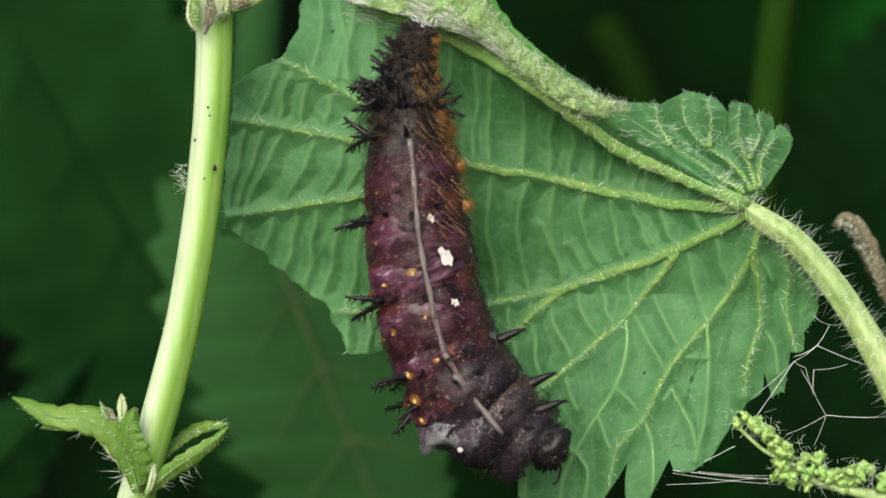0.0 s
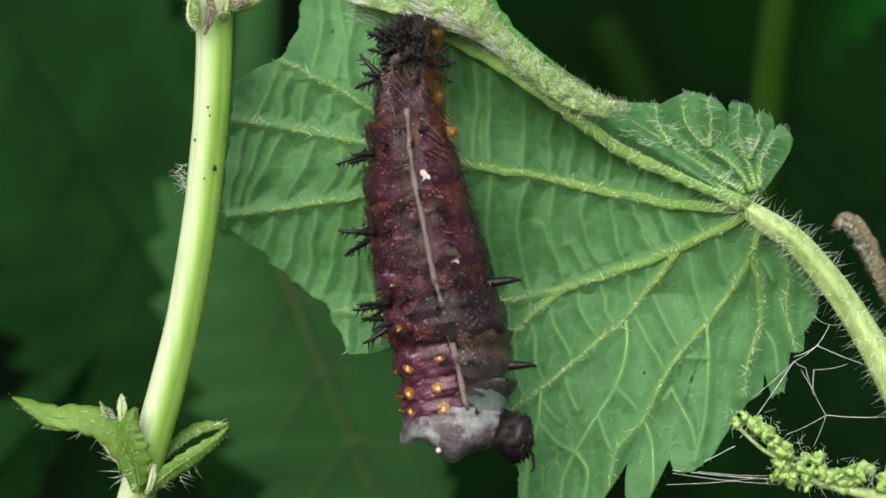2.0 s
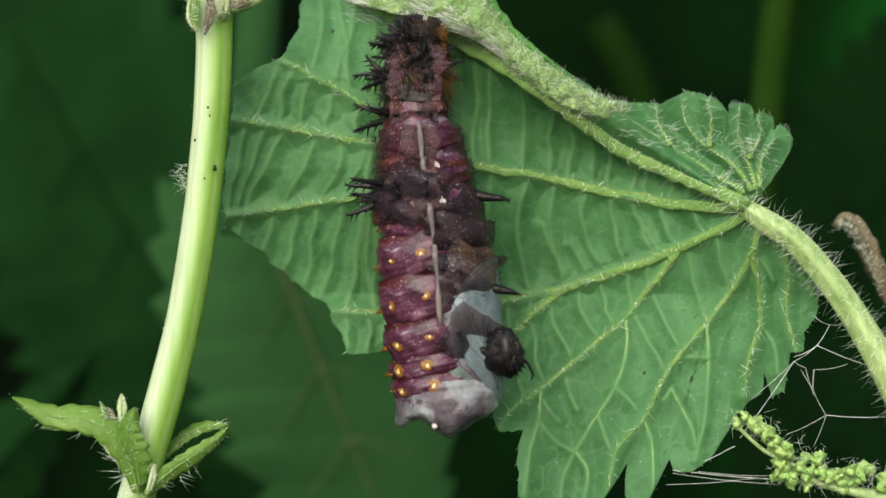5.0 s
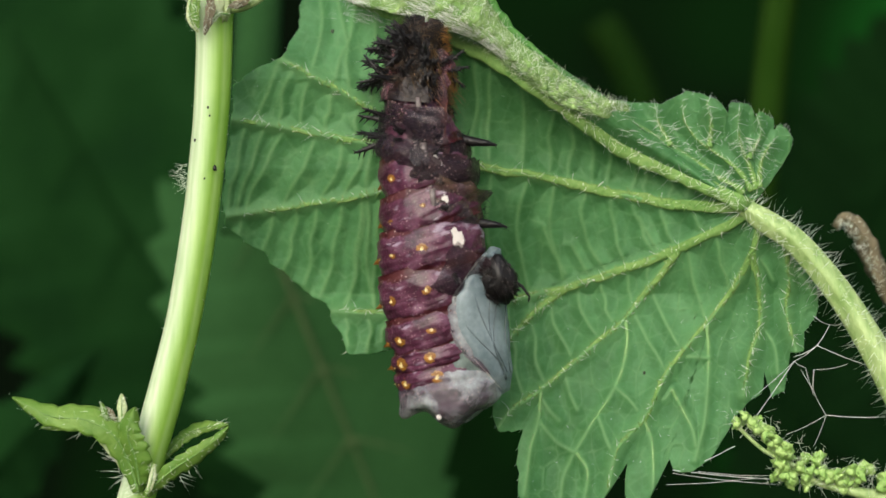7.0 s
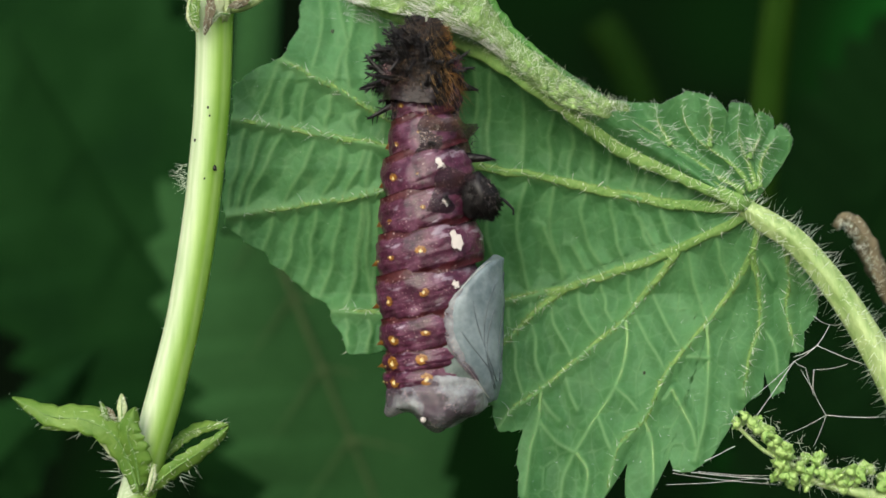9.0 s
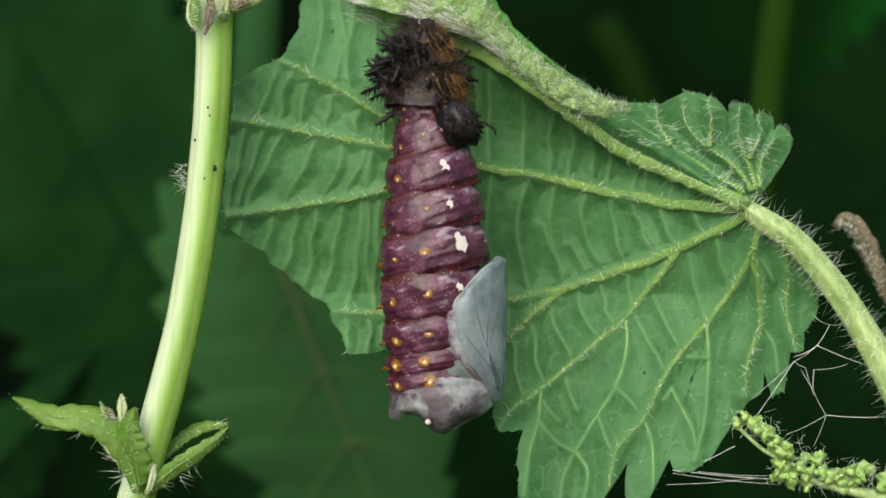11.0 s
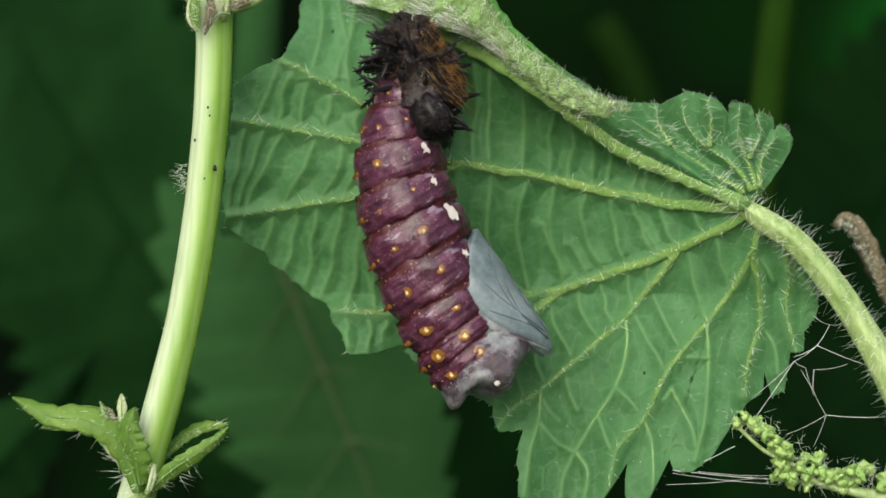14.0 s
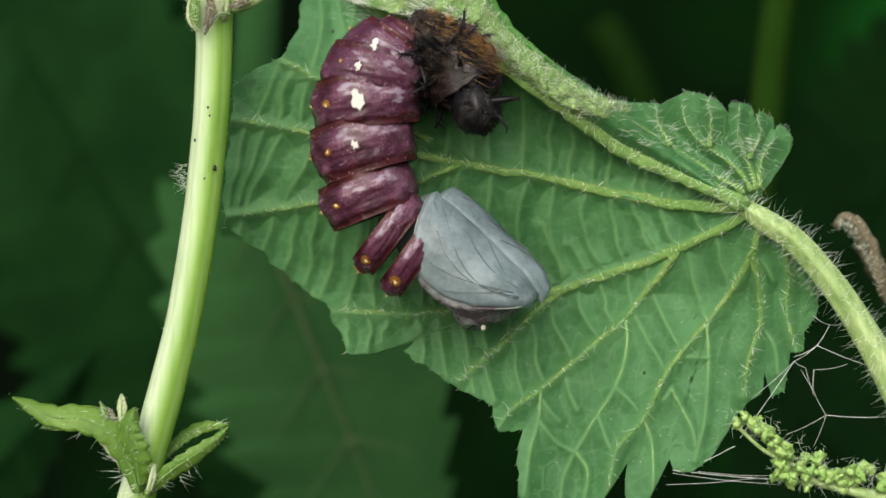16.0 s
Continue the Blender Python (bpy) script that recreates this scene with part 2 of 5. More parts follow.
def curve(points, n):
    """A smooth line through points (any dimension), n+1 samples evenly along it."""
    p = np.array([list(q) for q in points], float)
    if len(p) == 2:
        p = np.array([p[0], (p[0] + p[1]) / 2, p[1]])
    e = np.vstack([2 * p[0] - p[1], p, 2 * p[-1] - p[-2]])
    out = []
    for i in range(len(p) - 1):
        a, b, c, d = e[i:i + 4]
        for k in np.linspace(0, 1, 24, endpoint=False):
            out.append(0.5 * (2 * b + (c - a) * k + (2 * a - 5 * b + 4 * c - d) * k * k + (3 * b - a - 3 * c + d) * k ** 3))
    out.append(p[-1])
    out = np.array(out)
    s = np.r_[0, np.cumsum(np.linalg.norm(np.diff(out, axis=0), axis=1))]
    want = np.linspace(0, s[-1], n + 1)
    return np.stack([np.interp(want, s, out[:, i]) for i in range(out.shape[1])], 1)


def tube(bm, points, radius, sides=8, ribs=0.0, flat=1.0):
    """A swept tube; radius is a number or a function of 0..1 along it."""
    pts = [Vector(p) for p in points]
    rings, n = [], len(pts)
    side = None
    for i, p in enumerate(pts):
        t = (pts[min(i + 1, n - 1)] - pts[max(i - 1, 0)]).normalized()
        if side is None:
            side = t.cross(Vector((0, 1, 0)))
            if side.length < 0.1:
                side = t.cross(Vector((1, 0, 0)))
        side = (side - t * side.dot(t)).normalized()
        up = side.cross(t)
        r = radius(i / (n - 1)) if callable(radius) else radius
        ring = []
        for k in range(sides):
            a = 2 * math.pi * k / sides
            q = r * (1 + ribs * math.cos(4 * a))
            ring.append(bm.verts.new(p + side * q * math.cos(a) + up * q * flat * math.sin(a)))
        rings.append(ring)
    for a, b in zip(rings, rings[1:]):
        for k in range(sides):
            bm.faces.new((a[k], a[(k + 1) % sides], b[(k + 1) % sides], b[k]))
    bm.faces.new(rings[0][::-1])
    bm.faces.new(rings[-1])
    return rings


def spike(bm, base, tip, r, sides=4):
    base, tip = Vector(base), Vector(tip)
    t = (tip - base).normalized()
    s = t.cross(Vector((0.3, 0.5, 0.81))).normalized()
    w = s.cross(t)
    ring = [bm.verts.new(base + r * (s * math.cos(2 * math.pi * k / sides) + w * math.sin(2 * math.pi * k / sides))) for k in range(sides)]
    top = bm.verts.new(tip)
    for k in range(sides):
        bm.faces.new((ring[k], ring[(k + 1) % sides], top))


def hairs(name, spots, length, r, material, parent, lean=(0, 0, 0), label="", seed=1):
    """Stiff little hairs at (place, way out)."""
    rng = random.Random(seed)
    bm = bmesh.new()
    for p, way in spots:
        d = (Vector(way).normalized() + 0.55 * Vector((rng.uniform(-1, 1), rng.uniform(-1, 1), rng.uniform(-1, 1))) + Vector(lean)).normalized()
        spike(bm, p, Vector(p) + d * length * rng.uniform(0.5, 1.25) * MM, r * MM * rng.uniform(0.7, 1.2), 3)
    return tagged(part(name, bm, material, parent, label), kind="stuff")


def bump_ball(bm, place, r, seed, squash=(1, 1, 1), rough=0.25, level=2):
    made = bmesh.ops.create_icosphere(bm, subdivisions=level, radius=1.0)["verts"]
    for v in made:
        k = 1 + rough * noise.noise(v.co * 2.1 + Vector((seed * 3.7, seed, -seed)))
        v.co = Vector(place) + Vector((v.co.x * squash[0], v.co.y * squash[1], v.co.z * squash[2])) * r * k


# ---- setting ----
def backdrop():
    bm = bmesh.new()
    n = 24
    grid = [[bm.verts.new((x * 0.5, 0.22 + 0.03 * noise.noise((x * 2, z * 2, 0.3)) - 0.12 * abs(x) ** 2.5, z * 0.32)) for x in np.linspace(-1, 1, n)] for z in np.linspace(-1, 1, n)]
    for a, b in zip(grid, grid[1:]):
        for k in range(n - 1):
            bm.faces.new((a[k], a[k + 1], b[k + 1], b[k]))
    m, nn, l, b = shade("shaded_thicket", 0.9, Specular_IOR_Level=0.02)
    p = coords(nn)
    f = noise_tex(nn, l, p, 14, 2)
    # Near-black greens: the thicket's deep shade is painted into the colour.
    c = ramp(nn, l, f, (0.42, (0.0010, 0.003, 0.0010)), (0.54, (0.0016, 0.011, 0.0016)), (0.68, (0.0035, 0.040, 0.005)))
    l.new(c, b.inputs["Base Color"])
    return tagged(part("backdrop", bm, m), "dark green blurred thicket in deep shade far behind the leaf", "backdrop", kind="structure")


def ground():
    bm = bmesh.new()
    n, size = 40, 30.0
    xs = [size * (abs(k) ** 3) * (1 if k > 0 else -1) for k in np.linspace(-1, 1, n)]
    grid = [[bm.verts.new((x, y, -0.34 + 0.01 * noise.noise((x * 3, y * 3, 0)))) for x in xs] for y in xs]
    for a, b in zip(grid, grid[1:]):
        for k in range(n - 1):
            bm.faces.new((a[k], a[k + 1], b[k + 1], b[k]))
    m = plain("soil", (0.02, 0.03, 0.012), (0.05, 0.06, 0.03), 60, 0.9, 0.6, 8)
    return tagged(part("ground", bm, m), "dark earth with low green growth", "ground", kind="structure")


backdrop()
ground()

# ---- the nettle leaf, seen from below ----
HUB = (1325, 368)          # where the stalk meets the blade
# The outline, by direction from the hub (degrees) and reach (grid).
MARGIN = [(50, 50), (54.5, 129), (58, 146), (64, 155), (76, 165), (84, 172), (91, 184), (98, 188), (105, 194), (111, 214), (118, 234), (125.5, 236), (130.6, 242), (137.8, 277), (142.5, 312),
          (143.7, 453), (144, 640), (150, 870), (157, 866), (162, 872), (166.6, 941), (174, 930), (181.7, 936), (185.4, 864), (191, 795), (194, 765), (200.3, 752), (201.4, 706), (201.7, 636), (202.6, 664), (207, 634),
          (217.7, 574), (221.4, 600), (224.4, 566), (231.3, 656), (238, 640), (243.2, 604), (244.5, 500), (246.2, 545), (248.6, 590), (251.2, 545), (252.3, 466), (254.5, 486), (258, 478),
          (261, 452), (264.3, 404), (266.2, 372), (270, 345), (274.4, 324), (275.4, 292), (277, 339), (281, 330), (282.9, 302), (286, 266), (290.7, 274), (294, 240), (302, 226), (307, 205), (313, 168), (318, 122), (336, 60)]
NOTCHES = [(72, 0.10, 1.6), (86, 0.09, 1.4), (102.5, 0.10, 1.5)]     # direction, depth, width
M_DIR = np.linspace(50, 336, 1300)
_a = np.array(MARGIN)
_key = np.maximum.accumulate(_a[:, 0] + np.arange(len(_a)) * 1e-6)
M_REACH = np.interp(M_DIR, _key, _a[:, 1])


def toothed(direction, reach):
    """Coarse rounded teeth along the rim, with a little gnawing."""
    k = direction / 5.2
    tooth = abs(((k * (600 / (reach + 150))) % 1.0) - 0.5) * 2
    worn = noise.noise((direction * 0.35, 3.1, 0)) * 0.012 + noise.noise((direction * 1.4, 9.1, 0)) * 0.004
    deep = 0.008 if direction < 232 else 0.004
    cut = sum(depth * math.exp(-((direction - d) / wide) ** 2) for d, depth, wide in NOTCHES)
    return reach * (1 - deep * tooth + worn - cut)


def leaf_depth(u, v):
    """How far the blade lies behind the caterpillar, mm: cupped under the folded ridge, rising to the rim."""
    dx, dy = u - HUB[0], HUB[1] - v
    ang = np.degrees(np.arctan2(dy, dx)) % 360
    r = np.hypot(dx, dy)
    d = 5.6 + 0.0 * r
    d = d - 1.9 * np.exp(-((ang - 147) / 6.0) ** 2) * np.clip(r / 300, 0, 1) * (1 - np.clip((r - 450) / 220, 0, 1)) - 0.9 * np.exp(-((ang - 147) / 10) ** 2) * (1 - np.clip((r - 500) / 200, 0, 1))
    d = d - 1.2 * np.clip((u - 380) / 300, 0, 1) * np.clip((820 - u) / 100, 0, 1) * np.exp(-((v - 170) / 120) ** 2) * 0.5 - 0.8 * np.clip((700 - u) / 120, 0, 1) * np.clip(1 - abs(v - 110) / 130, 0, 1)
    d = d + 0.7 * np.exp(-((ang - 164) / 8) ** 2) * np.clip(r / 400, 0, 1)
    d = d + 2.3 * np.clip((v - 300) / 220, 0, 1) * np.clip((1280 - u) / 300, 0, 1)
    d = d - 0.010 * np.clip(v - 520, 0, 400)                     # the lower lobes lean out towards the light
    d = d - 0.007 * np.clip(v - 480, 0, 300) * np.clip((1000 - u) / 150, 0, 1)
    d = d - 1.6 * np.clip((ang - 262) / 50, 0, 1.2) * np.clip(r / 300, 0, 1)
    d = d + 0.6 * np.sin(u / 95.0) * np.cos(v / 120.0) - 1.5 * np.exp(-(r / 120) ** 2)
    d = d - 2.1 * np.clip((143 - ang) / 40, 0, 1) * np.clip(r / 120, 0, 1.5)
    d = d + 0.02 * np.clip(140 - v, 0, 200) * np.clip((760 - u) / 100, 0, 1)         # the far end leans back
    return d


MIDRIB = [(1330, 368), (1250, 330), (1180, 300), (1100, 262), (1040, 220), (980, 176), (900, 122), (820, 78), (740, 42), (600, -14)]
MAIN_VEINS = [
    [(1325, 370), (1200, 362), (1100, 345), (980, 318), (820, 290), (640, 252), (500, 226), (412, 212)],
    [(1325, 376), (1262, 412), (1165, 455), (1060, 492), (980, 515), (850, 542), (720, 556), (588, 550)],
    [(1200, 445), (1150, 510), (1100, 570), (1050, 612), (955, 692), (905, 725), (880, 760)],
    [(1345, 392), (1330, 455), (1300, 508), (1250, 574), (1190, 645), (1140, 740), (1090, 800), (1074, 895)],
    [(820, 290), (700, 334), (550, 362), (392, 384)],
    [(760, 250), (660, 195), (560, 138), (496, 103)],
    [(1332, 452), (1346, 520), (1345, 580), (1325, 640), (1316, 700)],
    [(1392, 432), (1396, 500), (1392, 560), (1412, 632)],
    [(1000, 508), (940, 560), (891, 607), (850, 642), (812, 674)],
]
SIDE_VEINS = [
    [(1252, 574), (1254, 650), (1248, 740), (1230, 815)],
    [(1140, 740), (1154, 790), (1156, 870)],
    [(1106, 564), (1110, 616), (1088, 686), (1040, 762), (1000, 836), (992, 890)],
    [(958, 692), (953, 745), (938, 800), (928, 875)],
    [(1190, 690), (1222, 750), (1232, 790)], [(1020, 800), (1040, 835), (1034, 885)],
    [(1318, 342), (1255, 302), (1188, 258), (1107, 208), (1075, 184)], [(1188, 258), (1168, 225), (1160, 192)],
    [(1333, 338), (1296, 290), (1240, 252), (1212, 215), (1208, 178)], [(1255, 262), (1258, 220), (1252, 178)],
    [(1340, 335), (1325, 290), (1306, 245), (1308, 196)], [(1345, 330), (1346, 290), (1370, 245)], [(1325, 280), (1345, 240), (1342, 206)],
]


def rungs_of(upper, lower, pairs):
    """Ladder veins: each leaves the upper vein at one place (u) and meets the lower vein at another, with a bow to the side."""
    pa, pb = curve(upper, 300), curve(lower, 300)
    out = []
    for k, (ua, ub, bow) in enumerate(pairs):
        p, q = pa[np.argmin(abs(pa[:, 0] - ua))], pb[np.argmin(abs(pb[:, 0] - ub))]
        w = np.array([bow, 0.0]) + 3.5 * math.sin(k * 2.7)
        kink = 5.0 * np.array([math.sin(k * 4.1 + ua), 0.4 * math.cos(k * 3.3)])
        out.append([tuple(p), tuple(p + (q - p) * 0.25 + w * 0.9), tuple(p + (q - p) * 0.48 + w + kink), tuple(p + (q - p) * 0.7 + w * 0.8 - kink * 0.7), tuple(q)])
    return out


def ladder():
    m = MAIN_VEINS
    low_left = [(400, 410), (465, 456), (540, 505), (590, 545), (604, 552)]
    out = rungs_of(MIDRIB, m[0], [(690, 676, -4), (745, 724, 4), (800, 790, 3), (838, 838, 0), (872, 868, -3), (922, 922, 2), (985, 972, -3), (1010, 1006, 4), (1038, 1046, 4), (1082, 1074, 3),
                                  (1118, 1112, 4), (1150, 1148, -4), (1178, 1182, 4), (1212, 1218, 3), (1245, 1258, 2)])
    out += rungs_of(m[0], m[1], [(700, 712, -14), (750, 770, -14), (815, 836, -16), (872, 884, -14), (938, 936, -16), (984, 1002, -18), (1044, 1078, -26), (1084, 1112, -10), (1118, 1164, -10), (1170, 1200, -8),
                                 (1222, 1246, -4), (660, 664, -10)])
    out += [[(1012, 436), (1028, 462), (1046, 496)], [(962, 402), (975, 436), (1000, 484)], [(1130, 384), (1150, 420), (1166, 452)]]
    out += rungs_of([(740, 20), (690, 5), (640, -6), (580, -10), (545, 0)], m[5], [(702, 694, -3), (662, 658, 2), (597, 622, 4), (566, 548, 6), (632, 590, 6), (735, 726, 4)])
    out += rungs_of(m[5], m[0], [(520, 490, -5), (552, 532, -8), (596, 580, -6), (640, 626, -6), (690, 672, -5), (470, 452, -4)])
    out += rungs_of(m[0], m[4], [(436, 404, -4), (506, 434, -10), (560, 498, 6), (604, 560, 8), (650, 606, 8), (700, 660, 8), (740, 712, 4), (470, 418, -4)])
    out += rungs_of(m[4], low_left, [(484, 464, 2), (560, 538, 2), (606, 566, 10), (640, 608, 10), (430, 426, 0), (524, 500, 4)])
    out += rungs_of(m[4], m[1], [(640, 612, 6), (676, 664, -8), (716, 700, -6), (760, 744, -4), (796, 786, -2)])
    out += rungs_of(m[1], [(605, 600), (640, 625), (690, 600), (745, 640), (830, 690), (905, 722)], [(612, 616, 0), (650, 648, 4), (690, 676, 0), (735, 746, 4), (772, 790, 2), (812, 838, -2), (850, 876, -4)])
    out += rungs_of(m[1], m[2], [(900, 930, -6), (940, 966, -10), (984, 1016, -14), (1024, 1062, -14), (1066, 1090, -6), (1110, 1118, -2), (1150, 1146, 0)])
    out += rungs_of(m[1], m[3], [(1216, 1250, -4), (1264, 1290, 0)]) + rungs_of(m[2], m[3], [(1150, 1206, -2), (1118, 1180, 0)])
    out += [[(998, 656), (1008, 696), (1022, 726)], [(958, 750), (985, 782), (1016, 800)], [(1090, 686), (1112, 706), (1128, 726)], [(1060, 740), (1074, 780), (1084, 800)], [(955, 700), (975, 730), (990, 744)],
            [(1206, 630), (1230, 632), (1252, 634)], [(1160, 700), (1176, 706), (1188, 690)], [(1346, 460), (1360, 480), (1368, 496)], [(1346, 575), (1370, 612), (1376, 660)], [(1400, 470), (1420, 490), (1438, 520)]]
    return out


def vein_heights(u, v, lines, width, high):
    """Ridges where the veins run and a quilted hollow between them."""
    h = np.zeros_like(u)
    for line in lines:
        c = curve(line, max(8, int(np.linalg.norm(np.array(line[-1]) - np.array(line[0])) / 14)))
        lo, hi = c.min(0) - 40, c.max(0) + 40
        pick = (u > lo[0]) & (u < hi[0]) & (v > lo[1]) & (v < hi[1])
        if not pick.any():
            continue
        uu, vv = u[pick], v[pick]
        near = np.full(uu.shape, 1e9)
        for (x0, y0), (x1, y1) in zip(c, c[1:]):
            dx, dy = x1 - x0, y1 - y0
            k = np.clip(((uu - x0) * dx + (vv - y0) * dy) / (dx * dx + dy * dy + 1e-9), 0, 1)
            near = np.minimum(near, np.hypot(uu - x0 - k * dx, vv - y0 - k * dy))
        h[pick] = np.maximum(h[pick], high * np.exp(-(near / width) ** 1.3))
    return h


def mesh_of_veinlets(u, v, size, thin):
    """The finest veins: the seams between uneven cells."""
    iu, iv = np.floor(u / size), np.floor(v / size)
    near, next_near = np.full(u.shape, 1e9), np.full(u.shape, 1e9)
    for a in (-1, 0, 1):
        for b in (-1, 0, 1):
            cu, cv = iu + a, iv + b
            ju = np.sin(cu * 127.1 + cv * 311.7) * 43758.5453
            jv = np.sin(cu * 269.5 + cv * 183.3) * 43758.5453
            d = np.hypot(u - (cu + 0.1 + 0.8 * (ju - np.floor(ju))) * size, v - (cv + 0.1 + 0.8 * (jv - np.floor(jv))) * size)
            next_near = np.minimum(next_near, np.maximum(near, d))
            near = np.minimum(near, d)
    return np.exp(-((next_near - near) / thin) ** 1.5)


# the margin of the blade is folded over towards the lens: the two edges of the roll
ROLL = 240
ROLL_LOW = curve([(1112, 200), (1060, 206), (1000, 188), (950, 156), (900, 116), (850, 76), (780, 48), (700, 24), (600, 2), (560, -14)], ROLL)
ROLL_TOP = curve([(1112, 188), (1085, 181), (1050, 166), (1000, 136), (955, 102), (905, 62), (868, 12), (830, -40), (760, -80), (640, -110)], ROLL)


def roll_at(i, k, out=0.0):
    """A place on the roll: i along it, k from its lower edge (0) to its upper edge (1), out mm proud of it."""
    p, q = ROLL_LOW[i], ROLL_TOP[i]
    base = float(leaf_depth(np.array((p[0] + q[0]) / 2), np.array((p[1] + q[1]) / 2)))
    bulge = 1.7 * min(1, 0.02 + i / 130) * (1 - 0.6 * min(1, max(0, (i - 150) / 60)))
    g = p + (q - p) * min(max(k, 0), 1) + 4.0 * np.array([noise.noise((i / 12.0, k * 2, 1.0)), noise.noise((i / 10.0, k * 2, 4.0))])
    over = bulge * math.sin(math.pi * (k * 0.8 + 0.12)) ** 0.8 if 0 <= k <= 1 else bulge * 0.35
    curl = 0.9 * max(0, -k) / 0.25 + 0.8 * max(0, k - 1) / 0.12
    bumps = 0.34 * noise.noise((g[0] / 26.0, g[1] / 26.0, 3.0)) + 0.22 * noise.noise((g[0] / 10.0, g[1] / 10.0, 7.0)) + 0.12 * noise.noise((g[0] / 4.0, g[1] / 4.0, 9.0))
    held = min(1, max(0, (i - 90) / 40)) * min(1, max(0, (215 - i) / 30))          # drawn forward where the silk is spun
    return at(g[0] + 26 * max(0, -k), g[1] - 34 * max(0, -k), (base - 0.4) * (1 - held) + 2.6 * held - over + curl + bumps * min(1, 0.2 + i / 40) - out)


def nettle_leaf():
    thing = new("nettle_leaf")
    thing.location = at(*HUB, 5)
    rungs = ladder()
    nr = 250
    reach = np.array([toothed(d, r) for d, r in zip(M_DIR, M_REACH)])
    f = np.linspace(0.02, 1, nr)[:, None]
    ang = np.radians(M_DIR)[None, :]
    u, v = HUB[0] + f * reach * np.cos(ang), HUB[1] - f * reach * np.sin(ang)
    h = np.maximum(vein_heights(u, v, MAIN_VEINS + [MIDRIB], 20, 0.75), vein_heights(u, v, SIDE_VEINS, 14, 0.42))
    h = np.maximum(h, vein_heights(u, v, rungs, 17, 0.5))
    pale = np.maximum(vein_heights(u, v, MAIN_VEINS, 11, 0.6), vein_heights(u, v, SIDE_VEINS, 5, 0.6))
    pale = np.maximum(pale, vein_heights(u, v, rungs, 3.3, 0.68))
    net = mesh_of_veinlets(u + 9 * np.sin(v / 31), v * 0.8 + 9 * np.sin(u / 37), 32, 3.4)
    pale = np.maximum(pale, 0.4 * net)
    h = np.maximum(h, 0.12 * net)
    crease = np.array([0.09 * noise.noise((a / 42.0, b / 42.0, 2.0)) + 0.022 * noise.noise((a / 9.0, b / 9.0, 5.0)) for a, b in zip(u.ravel(), v.ravel())]).reshape(u.shape)
    d = leaf_depth(u, v) - h + crease
    k = (1 + d * MM / REACH) * CELL
    o = at(*HUB, 5)
    xyz = np.stack([(u - 784) * k - o.x, d * MM - o.y, (441 - v) * k - o.z], -1).reshape(-1, 3)
    cols = len(M_DIR)
    i = np.arange(nr - 1)[:, None] * cols + np.arange(cols - 1)[None, :]
    quads = np.stack([i, i + 1, i + cols + 1, i + cols], -1).reshape(-1, 4)
    me = bpy.data.meshes.new("blade")
    me.from_pydata(xyz.tolist(), [], quads.tolist())
    me.polygons.foreach_set("use_smooth", [True] * len(quads))
    me.materials.append(LEAF)
    tone = me.attributes.new("vein", "FLOAT", "POINT")
    tone.data.foreach_set("value", pale.ravel().astype(np.float32))
    blade = new("blade", me)
    blade.parent = thing
    thick = blade.modifiers.new("thickness", "SOLIDIFY")
    thick.thickness, thick.offset = 0.12 * MM, 0

    def lift(line, out, n, rise=0.0):
        c = curve(line, n)
        away = np.hypot(c[:, 0] - HUB[0], c[:, 1] - HUB[1])
        bearing = np.degrees(np.arctan2(HUB[1] - c[:, 1], c[:, 0] - HUB[0])) % 360
        keep = away < np.interp(bearing, M_DIR, reach) * 0.985
        stop = len(c) if keep.all() else max(3, int(np.argmin(keep)) or 3)
        c = c[:stop]
        dd = leaf_depth(c[:, 0], c[:, 1]) - out - rise * np.clip(1 - np.arange(stop) / (0.2 * n), 0, 1)
        return [at(p[0], p[1], q) - o for p, q in zip(c, dd)]

    rng = random.Random(14)
    for line in MAIN_VEINS:
        bm = bmesh.new()
        big = {0: 0.38, 1: 0.33}.get(MAIN_VEINS.index(line), 0.23 if len(line) > 4 else 0.17)
        axis = lift(line, 0.7, 110, 0.12)
        axis = [p + Vector((noise.noise(p * 420 + Vector((9, 0, 0))), 0, noise.noise(p * 420))) * 0.16 * MM for p in axis]
        rings = tube(bm, axis, lambda s, b=big: (b * (1 - 0.68 * s) + 0.04) * MM, 14, 0, 0.4)
        for ring in rings:
            for w in ring:
                w.co += Vector((0.7, 0.5, 1)) * (0.09 * noise.noise(w.co * 1500) + 0.07 * noise.noise(w.co * 4200)) * MM
        for k, p in enumerate(axis[3:-8]):       # the thorn-like feet of the stinging hairs
            if rng.random() < 0.6:
                side = rng.choice((-1, 1))
                w = Vector((rng.uniform(-0.7, 0.3), -0.5, side * rng.uniform(0.5, 1)))
                r = (big * (1 - 0.68 * k / 110) + 0.02) * MM
                spike(bm, p + w * r * 0.5, p + w * (r + rng.uniform(0.15, 0.42) * MM), 0.1 * MM, 5)
        part("vein", bm, VEIN, thing)
    for line in SIDE_VEINS:
        bm = bmesh.new()
        big = 0.22 if SIDE_VEINS.index(line) > 5 else 0.13
        axis = [p + Vector((noise.noise(p * 500), 0, noise.noise(p * 500 + Vector((5, 0, 0))))) * 0.13 * MM for p in lift(line, 0.43, 30, 0.3)]
        tube(bm, axis, lambda s, b=big: b * (1 - 0.8 * s) * MM * (1 + 0.2 * math.sin(s * 47)), 9, 0, 0.45)
        part("vein", bm, VEIN if big > 0.2 else VEINLET, thing)
    # the midrib, half hidden under the folded margin
    bm = bmesh.new()
